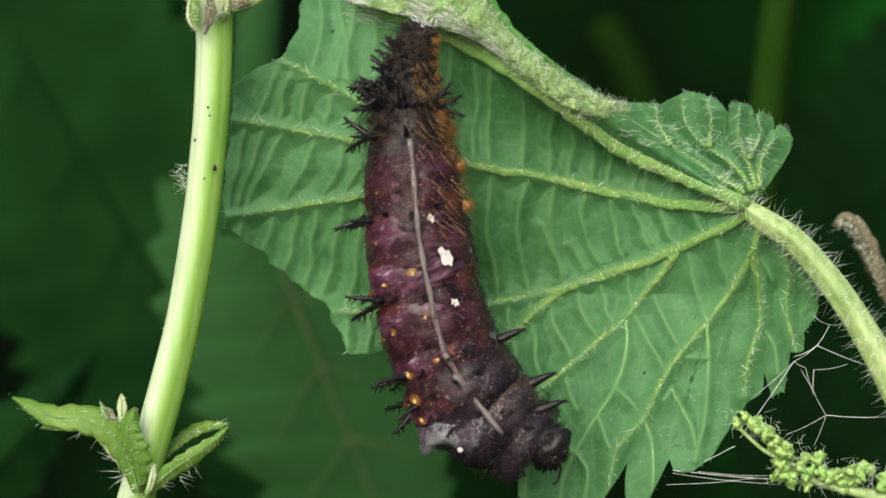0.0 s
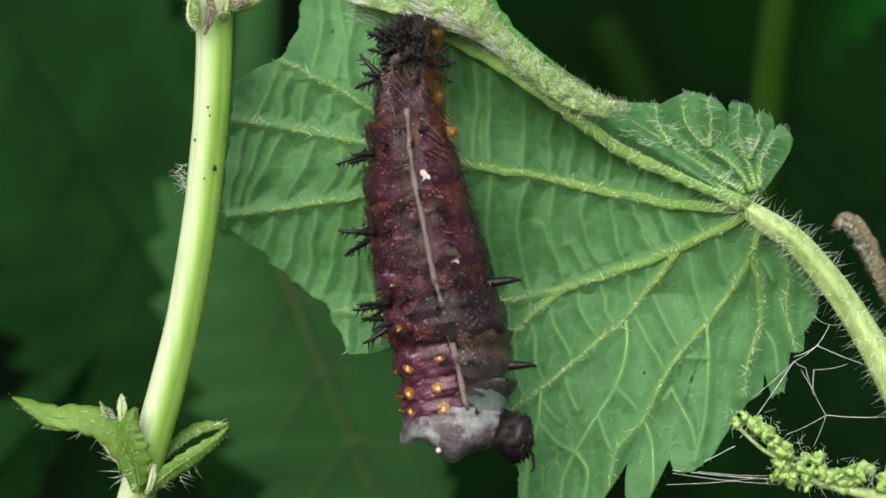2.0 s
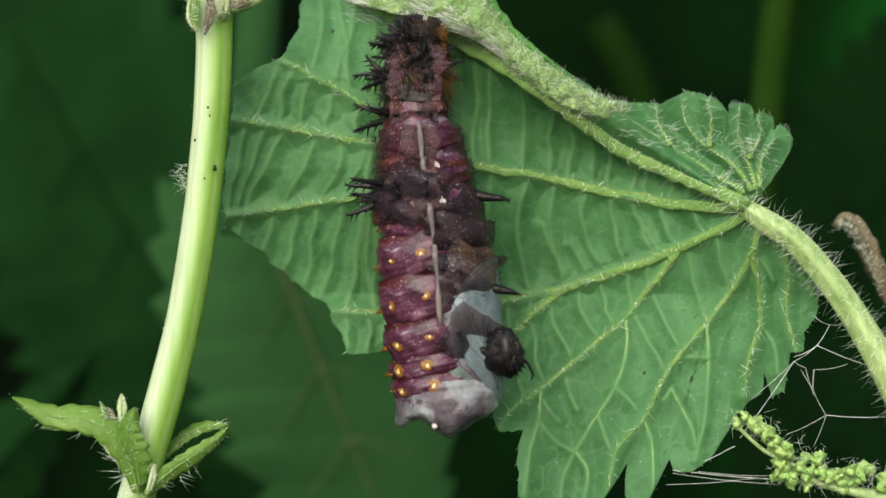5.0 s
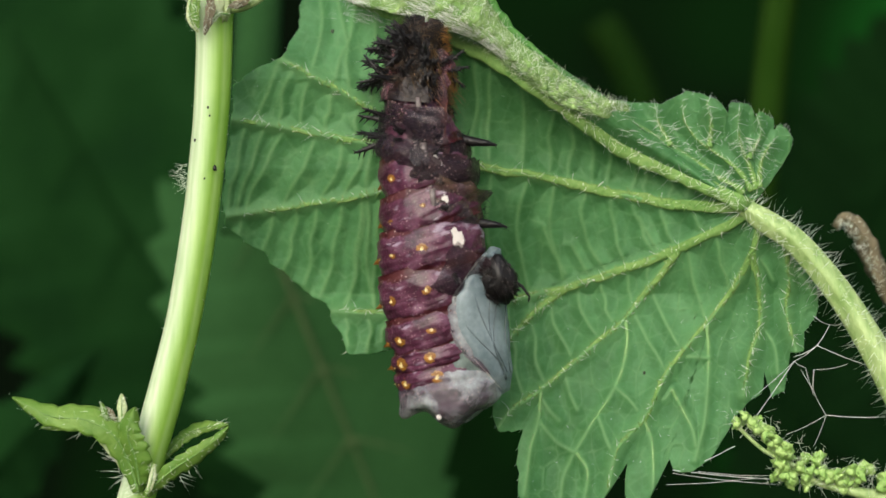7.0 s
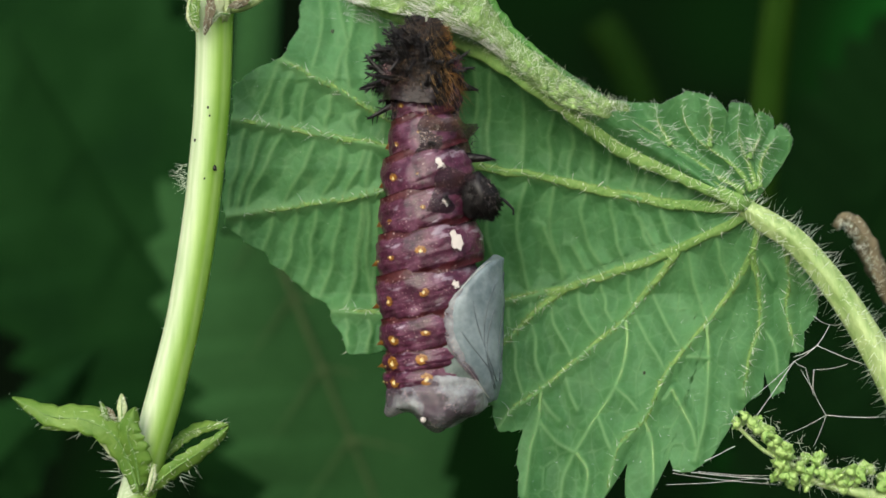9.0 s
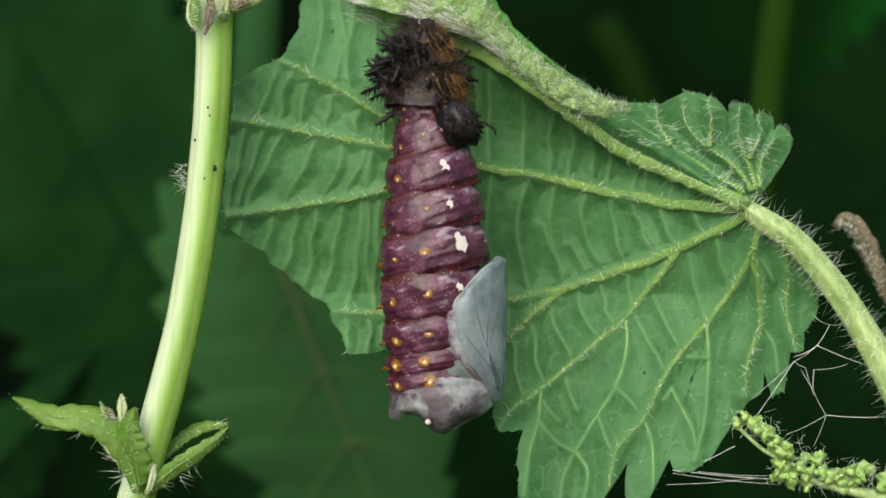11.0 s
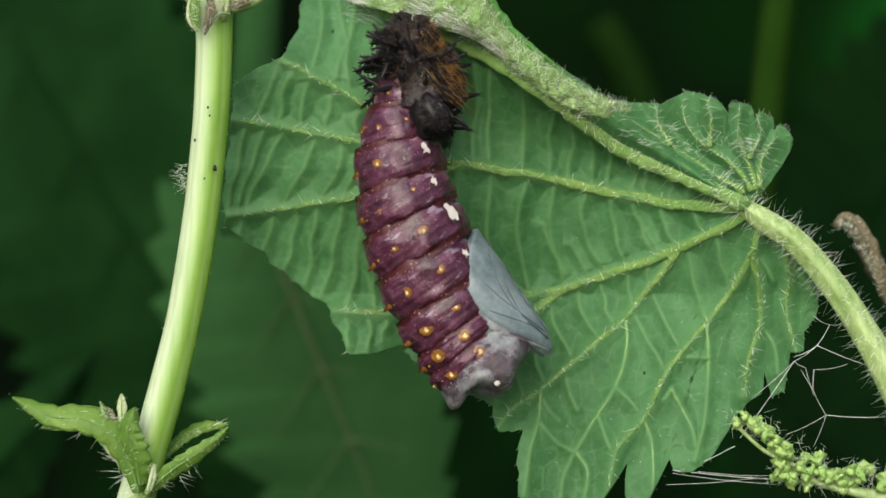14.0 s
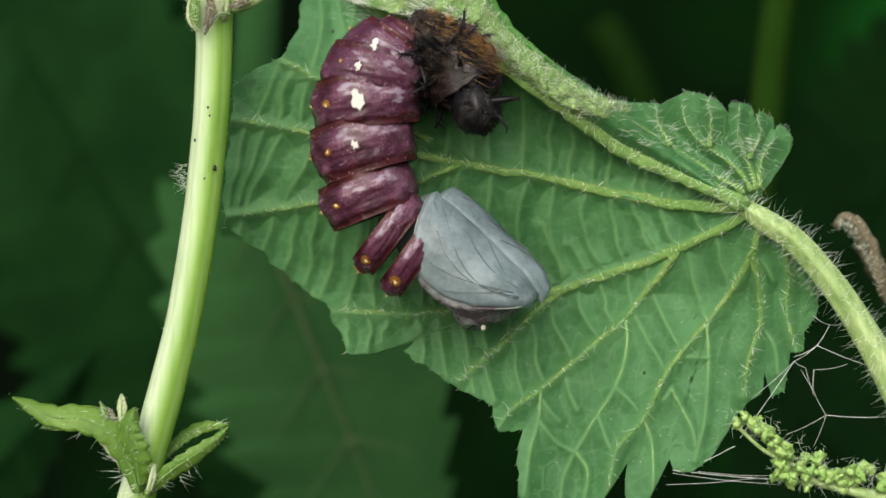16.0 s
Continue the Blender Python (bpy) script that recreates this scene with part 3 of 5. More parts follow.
    rings = tube(bm, lift(MIDRIB, 0.75, 120), lambda s: (0.78 - 0.3 * s) * MM * min(1, 0.7 + s), 18, 0, 0.6)
    for ring in rings:
        for w in ring:
            w.co += Vector((0.5, 0.5, 1)) * 0.16 * MM * noise.noise(w.co * 1100)
    part("midrib", bm, VEIN, thing, "olive green raised midrib")

    # the margin folded over towards the lens: a felted roll, widest towards the silk
    bm = bmesh.new()
    rows = [[bm.verts.new(roll_at(i, k) - o) for k in np.linspace(-0.25, 1.12, 44)] for i in range(ROLL + 1)]
    for a, b in zip(rows, rows[1:]):
        for k in range(43):
            bm.faces.new((a[k], a[k + 1], b[k + 1], b[k]))
    roll = part("folded_margin", bm, RIDGE, thing, "pale felted margin folded over the midrib")
    thick = roll.modifiers.new("thickness", "SOLIDIFY")
    thick.thickness, thick.offset = 0.14 * MM, 0
    # the green upper face of the blade shows as a thin strip along the fold
    bm = bmesh.new()
    edge = [at(p[0] + 4 + 3 * noise.noise((k / 9.0, 2.0, 0)), p[1] - 4 + 3 * noise.noise((k / 13.0, 5.0, 0)), 2.6) - o for k, p in enumerate(ROLL_TOP)]
    rings = tube(bm, edge[50:], lambda s: 0.34 * MM * min(1, 0.1 + s * 3), 10, 0, 0.3)
    for ring in rings:
        for w in ring:
            w.co += Vector((0.3, 0.2, 1)) * 0.1 * MM * noise.noise(w.co * 2300)
    part("fold_rim", bm, UPPER, thing, "bright green upper face along the fold")

    # stalk
    bm = bmesh.new()
    c = curve([(1262, 328), (1345, 386), (1410, 430), (1480, 512), (1540, 605), (1600, 720)], 70)
    stalk = [at(p[0], p[1], 2.75 - 0.75 * i / 70) - o for i, p in enumerate(c)]
    tube(bm, stalk, lambda s: (0.75 + 0.3 * s) * MM * min(1, 0.35 + 3.2 * s), 32, 0.08)
    part("stalk", bm, STALK, thing, "green hairy leaf stalk")

    # hairs along the veins, the ridge and the stalk
    rng = random.Random(4)
    spots = []
    for line in MAIN_VEINS:
        for p in lift(line, 0.75, 52 if len(line) > 4 else 24):
            for _ in range(2 if line in MAIN_VEINS[:2] else 1):
                spots.append((p + Vector((rng.uniform(-1, 1), 0, rng.uniform(-1, 1))) * 0.25 * MM, (rng.uniform(-1, 1), -0.7, rng.uniform(-0.6, 1))))
    hairs("vein_hairs", spots, 0.95, 0.023, HAIR, thing, seed=2)
    spots = []
    for p in stalk:
        for _ in range(8):
            a = rng.uniform(0, 6.28)
            w = Vector((0.75 * math.cos(a), -math.sin(a), 0.65 * math.cos(a)))
            spots.append((p + w.normalized() * 0.9 * MM, w))
    hairs("stalk_hairs", spots, 1.35, 0.02, HAIR, thing, seed=3)
    spots = []
    for row in range(0, ROLL, 2):
        for _ in range(9):
            spots.append((roll_at(row, rng.uniform(0.02, 1.0)) - o, (rng.uniform(-1, 1), -0.35, rng.uniform(-0.5, 1))))
    for q in lift(MIDRIB[:6], 1.2, 60):
        for _ in range(3):
            spots.append((q + Vector((rng.uniform(-0.3, 0.3), 0, rng.uniform(-0.7, 0.7))) * MM, (rng.uniform(-1, 1), -0.4, rng.uniform(-1, 1))))
    for uu, vv in ((1110, 236), (1140, 252), (1160, 256), (1228, 266), (1192, 226), (1310, 258), (1322, 268), (1336, 250), (1024, 190), (1022, 176), (1290, 300), (1262, 312)):      # long white hairs in tufts
        for _ in range(9):
            p = (uu + rng.uniform(-12, 12), vv + rng.uniform(-7, 7))
            spots.append((at(p[0], p[1], float(leaf_depth(np.array(p[0]), np.array(p[1]))) - 0.7) - o, (rng.choice((-1, 1)), -0.3, rng.uniform(-0.35, 0.35))))
    for a in np.linspace(56, 142, 30):
        r = float(np.interp(a, M_DIR, M_REACH))
        for q in (0.6,):
            uu, vv = HUB[0] + q * r * math.cos(radians(a)), HUB[1] - q * r * math.sin(radians(a))
            spots.append((at(uu, vv, float(leaf_depth(np.array(uu), np.array(vv))) - 0.3) - o, (rng.uniform(-1, 1), -0.6, rng.uniform(-0.4, 1))))
    for line in SIDE_VEINS[6:]:
        for p in lift(line, 0.6, 26):
            spots += [(p, (rng.uniform(-1, 1), -0.5, rng.uniform(-0.8, 1))) for _ in range(1)]
    hairs("ridge_hairs", spots, 1.0, 0.019, HAIR, thing, seed=5)
    # the felt: short hairs that lie matted on the roll
    bm = bmesh.new()
    for _ in range(3600):
        i, k = rng.randrange(4, ROLL - 4), rng.uniform(-0.05, 1.0)
        a = roll_at(i, k, 0.02) - o
        w = Vector((-1, 0, 0.62)).lerp(Vector((rng.uniform(-1, 1), 0, rng.uniform(-1, 1))), 0.62).normalized() * rng.uniform(0.25, 0.8) * MM
        tube(bm, [a, a + w * 0.5 + Vector((0, -0.1, 0)) * MM, a + w], 0.0105 * MM, 3)
    tagged(part("felt", bm, FELT, thing, "matted whitish felt"), kind="stuff")
    spots = []
    for k in range(0, len(M_DIR), 8):
        uu, vv = HUB[0] + reach[k] * math.cos(radians(M_DIR[k])), HUB[1] - reach[k] * math.sin(radians(M_DIR[k]))
        spots.append((at(uu, vv, float(leaf_depth(np.array(uu), np.array(vv)))) - o, (math.cos(radians(M_DIR[k])), -0.3, math.sin(radians(M_DIR[k])))))
    hairs("rim_hairs", spots, 0.36, 0.015, HAIR, thing, seed=6)
    spots = []
    for _ in range(900):
        a, q = rng.uniform(60, 310), math.sqrt(rng.random()) * 0.97
        r = float(np.interp(a, M_DIR, M_REACH)) * q
        uu, vv = HUB[0] + r * math.cos(radians(a)), HUB[1] - r * math.sin(radians(a))
        spots.append((at(uu, vv, float(leaf_depth(np.array(uu), np.array(vv))) - 0.05) - o, (rng.uniform(-1, 1), -0.8, rng.uniform(-0.3, 1))))
    for uu, vv, r in ((1026, 812, 0.42), (1345, 632, 0.6), (1285, 514, 0.22), (1140, 660, 0.12), (588, 58, 0.2), (1350, 600, 0.25)):
        bm = bmesh.new()
        bump_ball(bm, at(uu, vv, float(leaf_depth(np.array(uu), np.array(vv))) - 0.2) - o, r * MM, uu, (0.7, 0.25, 1.0), 0.7, 3)
        part("blemish", bm, BLOT, thing, "dark spot of decay on the blade")
    hairs("blade_hairs", spots, 0.6, 0.013, HAIR, thing, seed=7)
    return tagged(thing, "pale green hairy underside of a gnawed nettle leaf", "leaf")


def silk_pad():
    rng = random.Random(8)
    bm = bmesh.new()
    for _ in range(700):
        i = int(95 + (ROLL - 97) * rng.random() ** 0.8)
        k = rng.gauss(0.12, 0.16)
        a = roll_at(i, max(-0.15, min(0.75, k)), 0.03 + rng.uniform(0, 0.12))
        b = roll_at(min(ROLL, max(0, i + rng.choice((-1, 1)) * rng.randrange(8, 26))), max(-0.15, min(0.75, k + rng.uniform(-0.12, 0.12))), 0.03 + rng.uniform(0, 0.1))
        tube(bm, [a, a.lerp(b, 0.5) + Vector((0, -0.14, 0)) * MM, b], rng.uniform(0.007, 0.013) * MM, 3)
    for _ in range(160):
        u, v = rng.uniform(600, 780), rng.uniform(-8, 48)
        v += max(0, 690 - u) * -0.12
        a = at(u, v, float(leaf_depth(np.array(u), np.array(v))) - 0.35 + rng.uniform(-0.2, 0.1))
        w = Vector((-1, 0, rng.uniform(-0.1, 0.5))) * rng.uniform(0.8, 2.4)
        tube(bm, [a - w * MM * 0.5, a + Vector((0, -0.1, 0)) * MM, a + w * MM * 0.5], 0.008 * MM, 3)
    for _ in range(24):
        a = at(745 + rng.uniform(-30, 40), 30 + rng.uniform(-12, 10), 1.6)
        tube(bm, [a, at(752 + rng.uniform(-16, 18), 52, rng.uniform(-0.4, 0.6))], 0.02 * MM, 3)
    return tagged(part("silk_pad", bm, SILK), "whitish silk threads spun on the leaf's ridge", "silk", kind="stuff")


# ---- the stem with its shoots ----
def small_leaf(name, parent, line, width, teeth, seed, material=YOUNG, cup=0.35, tilt=0.0):
    """A narrow toothed leaf along a line of places, as wide as width (mm) at its middle."""
    rng = random.Random(seed)
    c = curve(line, 40)
    bm = bmesh.new()
    rows = []
    for i, p in enumerate(c):
        s = i / 40
        t = Vector(c[min(i + 1, 40)] - c[max(i - 1, 0)]).normalized()
        side = t.cross(Vector((0, -1, 0))).normalized()
        saw = 1 - 0.3 * abs(((s * teeth) % 1) - 0.15)
        w = width * MM * (math.sin(math.pi * min(1, s * 0.93 + 0.07)) ** 0.7) * saw
        row = []
        for k in np.linspace(-1, 1, 9):
            q = Vector(p) + side * w * k * 0.5 + Vector((0, 1, 0)) * (cup * width * MM * (abs(k) ** 1.5) * 0.5 + tilt * w * k + 0.05 * width * MM * noise.noise(Vector(p) * 700 + Vector((k * 2, 0, seed))))
            row.append(bm.verts.new(q))
        rows.append(row)
    for a, b in zip(rows, rows[1:]):
        for k in range(8):
            bm.faces.new((a[k], a[k + 1], b[k + 1], b[k]))
    ob = part(name, bm, material, parent)
    thick = ob.modifiers.new("thickness", "SOLIDIFY")
    thick.thickness, thick.offset = 0.12 * MM, 0
    bm = bmesh.new()
    tube(bm, [Vector(p) - Vector((0, 0.06 * MM, 0)) for p in c], lambda s: 0.1 * MM * (1 - 0.8 * s), 5)
    part("leaf_vein", bm, DRY if material is DRY else VEIN, ob)
    spots = []
    for i in range(0, 40):
        for k in (0.5,):
            q = rows and Vector(c[i]) + Vector((0, -0.1, 0)) * MM
            spots.append((q + Vector((rng.uniform(-1, 1), 0, rng.uniform(-1, 1))) * width * 0.35 * MM, (rng.uniform(-1, 1), -0.4, rng.uniform(-1, 0.8))))
    hairs("leaf_hairs", spots, 0.5, 0.016, HAIR, ob, seed=seed)
    return ob


def nettle_stem():
    thing = new("nettle_plant")
    o = at(235, 900, 0)
    thing.location = o
    c = curve([(378, -40), (379, 90), (372, 230), (354, 390), (330, 540), (297, 680), (258, 820), (228, 930)], 120)
    line = [at(p[0], p[1], 1.0) - o for p in c]
    bm = bmesh.new()
    rings = tube(bm, line, lambda s: 1.28 * MM * (1 - 0.06 * math.sin(s * 3) + 0.2 * math.exp(-((s - 0.015) / 0.05) ** 2)), 24, 0.05)
    for ring in rings:
        for w in ring:
            w.co += Vector((1, 0, 0)) * 0.05 * MM * noise.noise(w.co * 220)
    stalk = part("stalk", bm, STEM, thing, "bright green stalk with pale ribs and painted light on its left")
    tone = stalk.data.attributes.new("lit_rib", "FLOAT", "POINT")         # ribs paler than the furrows, the left ones also painted with light
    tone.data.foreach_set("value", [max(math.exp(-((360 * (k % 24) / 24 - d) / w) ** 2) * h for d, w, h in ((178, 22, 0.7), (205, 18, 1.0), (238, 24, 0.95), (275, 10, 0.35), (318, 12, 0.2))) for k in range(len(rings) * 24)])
    # swollen node at the top with its scales
    for u, v, d, wide, tall in ((342, 8, 0.2, 0.35, 1.3), (398, 10, 0.0, 0.4, 1.2), (384, 2, -0.5, 0.5, 1.0), (418, -4, 0.2, 0.5, 0.5)):
        bm = bmesh.new()
        bump_ball(bm, at(u, v, d) - o, 1.0 * MM, u, (wide, 0.5, tall), 0.5, 3)
        part("node_scale", bm, SCALE, thing, "swollen pale scale of the node")
    bm = bmesh.new()
    tube(bm, [Vector(p) for p in curve([at(400, 16, 0.5) - o, at(440, 6, 0.3) - o, at(500, -36, 0.2) - o], 14)], 0.42 * MM, 10)
    part("side_stalk", bm, STALK, thing)
    small_leaf("stipule", thing, [at(404, 26, -0.6) - o, at(388, 26, -1.0) - o, at(374, 44, -1.2) - o], 0.28, 2, 25, SCALE, 0.2)
    small_leaf("stipule", thing, [at(446, -10, -0.5) - o, at(425, 6, -0.9) - o, at(404, 12, -1.0) - o], 0.7, 3, 26, DRY, 0.3)
    small_leaf("stipule", thing, [at(338, -6, -0.8) - o, at(336, 30, -0.9) - o, at(350, 58, -0.9) - o], 0.5, 2, 27, SCALE, 0.3)
    small_leaf("stipule", thing, [at(372, -18, -1.6) - o, at(372, 20, -1.8) - o, at(362, 62, -1.7) - o], 0.75, 3, 5, DRY, 0.2)
    small_leaf("stipule", thing, [at(350, -10, -1.0) - o, at(345, 25, -1.2) - o, at(352, 50, -1.2) - o], 0.7, 3, 6, YOUNG, 0.2)
    # two young shoots at the lower node
    small_leaf("shoot_leaf", thing, [at(246, 872, -0.8) - o, at(226, 812, -1.1) - o, at(196, 766, -1.5) - o, at(146, 742, -1.6) - o, at(90, 737, -1.4) - o, at(22, 704, -1.0) - o], 2.1, 8, 7, YOUNG, 0.3, 0.25)
    small_leaf("shoot_leaf", thing, [at(248, 860, -0.9) - o, at(240, 812, -1.6) - o, at(226, 768, -2.0) - o, at(238, 722, -2.0) - o], 2.5, 7, 8, YOUNG, 0.45, -0.25)
    small_leaf("shoot_leaf", thing, [at(200, 770, -1.2) - o, at(150, 754, -1.4) - o, at(112, 754, -1.2) - o, at(72, 757, -1.0) - o], 0.9, 4, 17, YOUNG, 0.3, 0.2)
    small_leaf("shoot_leaf", thing, [at(236, 850, -0.5) - o, at(210, 810, -0.8) - o, at(184, 782, -0.9) - o, at(168, 760, -0.8) - o], 0.8, 4, 20, SCALE, 0.3, 0.2)
    small_leaf("shoot_scale", thing, [at(217, 752, -1.2) - o, at(216, 728, -1.3) - o, at(215, 698, -1.3) - o], 0.75, 2, 18, SCALE, 0.2)
    small_leaf("shoot_scale", thing, [at(190, 745, -1.2) - o, at(184, 728, -1.3) - o, at(179, 713, -1.3) - o], 0.5, 2, 19, YOUNG, 0.2)
    small_leaf("shoot_scale", thing, [at(204, 745, -0.9) - o, at(198, 735, -1.0) - o, at(190, 722, -1.0) - o], 0.5, 2, 22, DRY, 0.2)
    small_leaf("shoot_leaf", thing, [at(258, 876, -0.8) - o, at(300, 836, -1.5) - o, at(346, 805, -1.5) - o, at(385, 776, -1.3) - o, at(404, 756, -1.2) - o], 1.35, 7, 9, YOUNG, 0.35, 0.2)
    small_leaf("shoot_leaf", thing, [at(290, 812, 2.2) - o, at(318, 780, 2.6) - o, at(356, 758, 2.6) - o, at(404, 752, 1.8) - o], 1.0, 6, 10, YOUNG, 0.35, -0.2)
    small_leaf("shoot_scale", thing, [at(262, 872, -1.6) - o, at(270, 845, -1.7) - o, at(273, 822, -1.7) - o], 0.5, 2, 23, SCALE, 0.2)
    rng = random.Random(3)
    spots = []
    for u, v, n, way in ((150, 762, 4, (-0.7, -0.2, -0.8)), (172, 765, 3, (-1, -0.2, -0.3)), (206, 810, 7, (-1, -0.3, 0.1)), (218, 840, 7, (-1, -0.3, 0)),
                         (286, 852, 5, (1, -0.3, -0.5)), (312, 842, 6, (1, -0.3, -0.5)), (340, 824, 4, (0.9, -0.3, -0.7)), (236, 866, 6, (-1, -0.3, -0.3)), (382, 760, 2, (0.8, -0.2, 0.5))):
        spots += [(at(u + rng.uniform(-9, 9), v + rng.uniform(-9, 9), -1.0) - o, way) for _ in range(n)]
    hairs("shoot_hairs", spots, 1.4, 0.025, HAIR, thing, seed=12)
    spots = [(Vector(p) + Vector((rng.choice((-1.25, 1.25)) * MM, -0.3 * MM, 0)), (rng.choice((-1, 1)), -0.5, 0.2)) for p in line[::2]]
    hairs("stalk_hairs", spots, 0.28, 0.016, HAIR, thing, seed=13)
    spots = [(at(330 + rng.uniform(-8, 4), 312 + rng.uniform(-22, 26), 0.4) - o, (-1, rng.uniform(-0.6, 0.2), rng.uniform(-0.8, 0.8))) for _ in range(28)]
    hairs("woolly_tuft", spots, 1.1, 0.02, HAIR, thing, seed=14)
    bm = bmesh.new()
    for u, v, r in ((380, 298, 0.16), (368, 190, 0.08), (362, 316, 0.06), (345, 248, 0.09), (371, 205, 0.06)):
        bump_ball(bm, at(u, v, -0.35) - o, r * MM, u, (1, 0.6, 1.5), 0.6, 1)
    part("blemish", bm, BLACK, thing, "dark scars on the stalk")
    return tagged(thing, "bright green nettle stem with young shoots at its node", "stem")


# ---- flower string, dry curl, web ----
def flower_string():
    thing = new("flower_string")
    o = at(1570, 880, 2)
    thing.location = o
    rng = random.Random(21)
    c = curve([(1298, 742), (1350, 790), (1400, 815), (1440, 845), (1500, 862), (1590, 880)], 60)
    bm = bmesh.new()
    tube(bm, [at(p[0], p[1] + 6, 2) - o for p in c], lambda s: (0.14 + 0.55 * s ** 3) * MM, 8)
    part("stalk", bm, STALK, thing)
    proto = []
    for kind in range(4):
        bm = bmesh.new()
        for k in range(10):
            bump_ball(bm, Vector((rng.uniform(-1, 1), rng.uniform(-1, 1), rng.uniform(-1, 1))) * 0.26 * MM, rng.uniform(0.13, 0.32) * MM, k + kind * 9, (rng.uniform(0.6, 1.2), rng.uniform(0.6, 1.2), rng.uniform(0.6, 1.3)), 1.1, 2)
        for k in range(14):
            w = Vector((rng.uniform(-1, 1), rng.uniform(-1, 0.3), rng.uniform(-1, 1))).normalized()
            spike(bm, w * 0.3 * MM, w * rng.uniform(0.45, 0.65) * MM, 0.014 * MM, 3)
        proto.append(bm)
    first = []
    knots = ((1312, 745, 9), (1340, 752, 10), (1358, 768, 8), (1372, 792, 9), (1394, 800, 11), (1378, 832, 13), (1402, 840, 14), (1420, 822, 11), (1440, 812, 10),
             (1432, 850, 13), (1460, 848, 13), (1478, 838, 10), (1502, 848, 12), (1512, 832, 10), (1532, 838, 13), (1558, 850, 12))
    for k in range(56):
        px, py, spread = knots[k % 16]
        p = (px, py)
        m = Matrix.Translation(at(p[0] + rng.uniform(-1, 1) * spread, p[1] + rng.uniform(-1, 1) * spread, 2 + rng.uniform(-0.9, 0.5)) - o) @ Euler([rng.uniform(0, 6) for _ in range(3)]).to_matrix().to_4x4() @ Matrix.Scale(rng.uniform(0.8, 1.35), 4)
        if len(first) < 4:
            first.append(part("flower_bud", proto[len(first)], BUD, thing))
            first[-1].matrix_basis = m
        else:
            share("flower_bud", first[k % 4], thing, m)
    spots = []
    for k in range(420):
        p = knots[rng.randrange(16)]
        spots.append((at(p[0] + rng.uniform(-25, 25), p[1] + rng.uniform(-22, 22), 1.6) - o, (rng.uniform(-1, 1), -0.4, rng.uniform(-1, 1))))
    hairs("flower_hairs", spots, 0.8, 0.016, HAIR, thing, seed=15)
    return tagged(thing, "string of small yellow-green nettle flower buds", "flower")


def dry_curl():
    thing = new("dry_leaf")
    o = at(1560, 540, 11)
    thing.location = o
    small_leaf("blade", thing, [at(1480, 404, 11) - o, at(1500, 386, 10.2) - o, at(1530, 420, 10) - o, at(1550, 470, 10.4) - o, at(1590, 545, 11) - o], 1.5, 5, 31, DRY, 0.9, 0.4)
    small_leaf("blade", thing, [at(1545, 440, 10.6) - o, at(1560, 480, 10.2) - o, at(1572, 540, 10.6) - o], 1.6, 3, 32, DRY, 0.8, -0.4)
    rng = random.Random(33)
    spots = [(at(1484 + 70 * f + rng.uniform(-8, 8), 396 + 120 * f * f + rng.uniform(-10, 10), 10) - o, (rng.uniform(-1, 1), -0.4, rng.uniform(-0.6, 1))) for f in np.linspace(0, 1, 90)]
    hairs("wool", spots, 0.8, 0.025, HAIR, thing, seed=34)
    return tagged(thing, "withered curled brown leaf tip with woolly edge", "leaf")


def spider_web():
    web = [((1310, 775), (1405, 640)), ((1405, 640), (1425, 650)), ((1405, 640), (1446, 612)), ((1446, 612), (1468, 575)), ((1468, 575), (1490, 572)), ((1468, 575), (1440, 560)),
           ((1446, 612), (1552, 652)), ((1425, 650), (1440, 700)), ((1440, 655), (1500, 645)), ((1440, 655), (1438, 690)), ((1438, 690), (1462, 735)), ((1462, 735), (1440, 790)),
           ((1462, 735), (1568, 738)), ((1462, 735), (1390, 770)), ((1418, 655), (1440, 690)), ((1190, 832), (1400, 850)), ((1190, 838), (1380, 858)), ((1180, 858), (1340, 846)),
           ((1300, 790), (1200, 835)), ((1330, 705), (1405, 640)), ((1290, 752), (1300, 735)), ((1446, 612), (1405, 632)), ((1235, 835), (1370, 842))]
    bm = bmesh.new()
    for k, (a, b) in enumerate(web):
        m = ((a[0] + b[0]) / 2, (a[1] + b[1]) / 2 + 2.5)
        tube(bm, [at(*p, 3.0) for p in curve([a, m, b], 8)], (0.012 + 0.007 * (k % 3 == 0)) * MM, 5)
    return tagged(part("spider_web", bm, WEB), "fine pale spider threads between leaf and stalk", "web", kind="stuff")


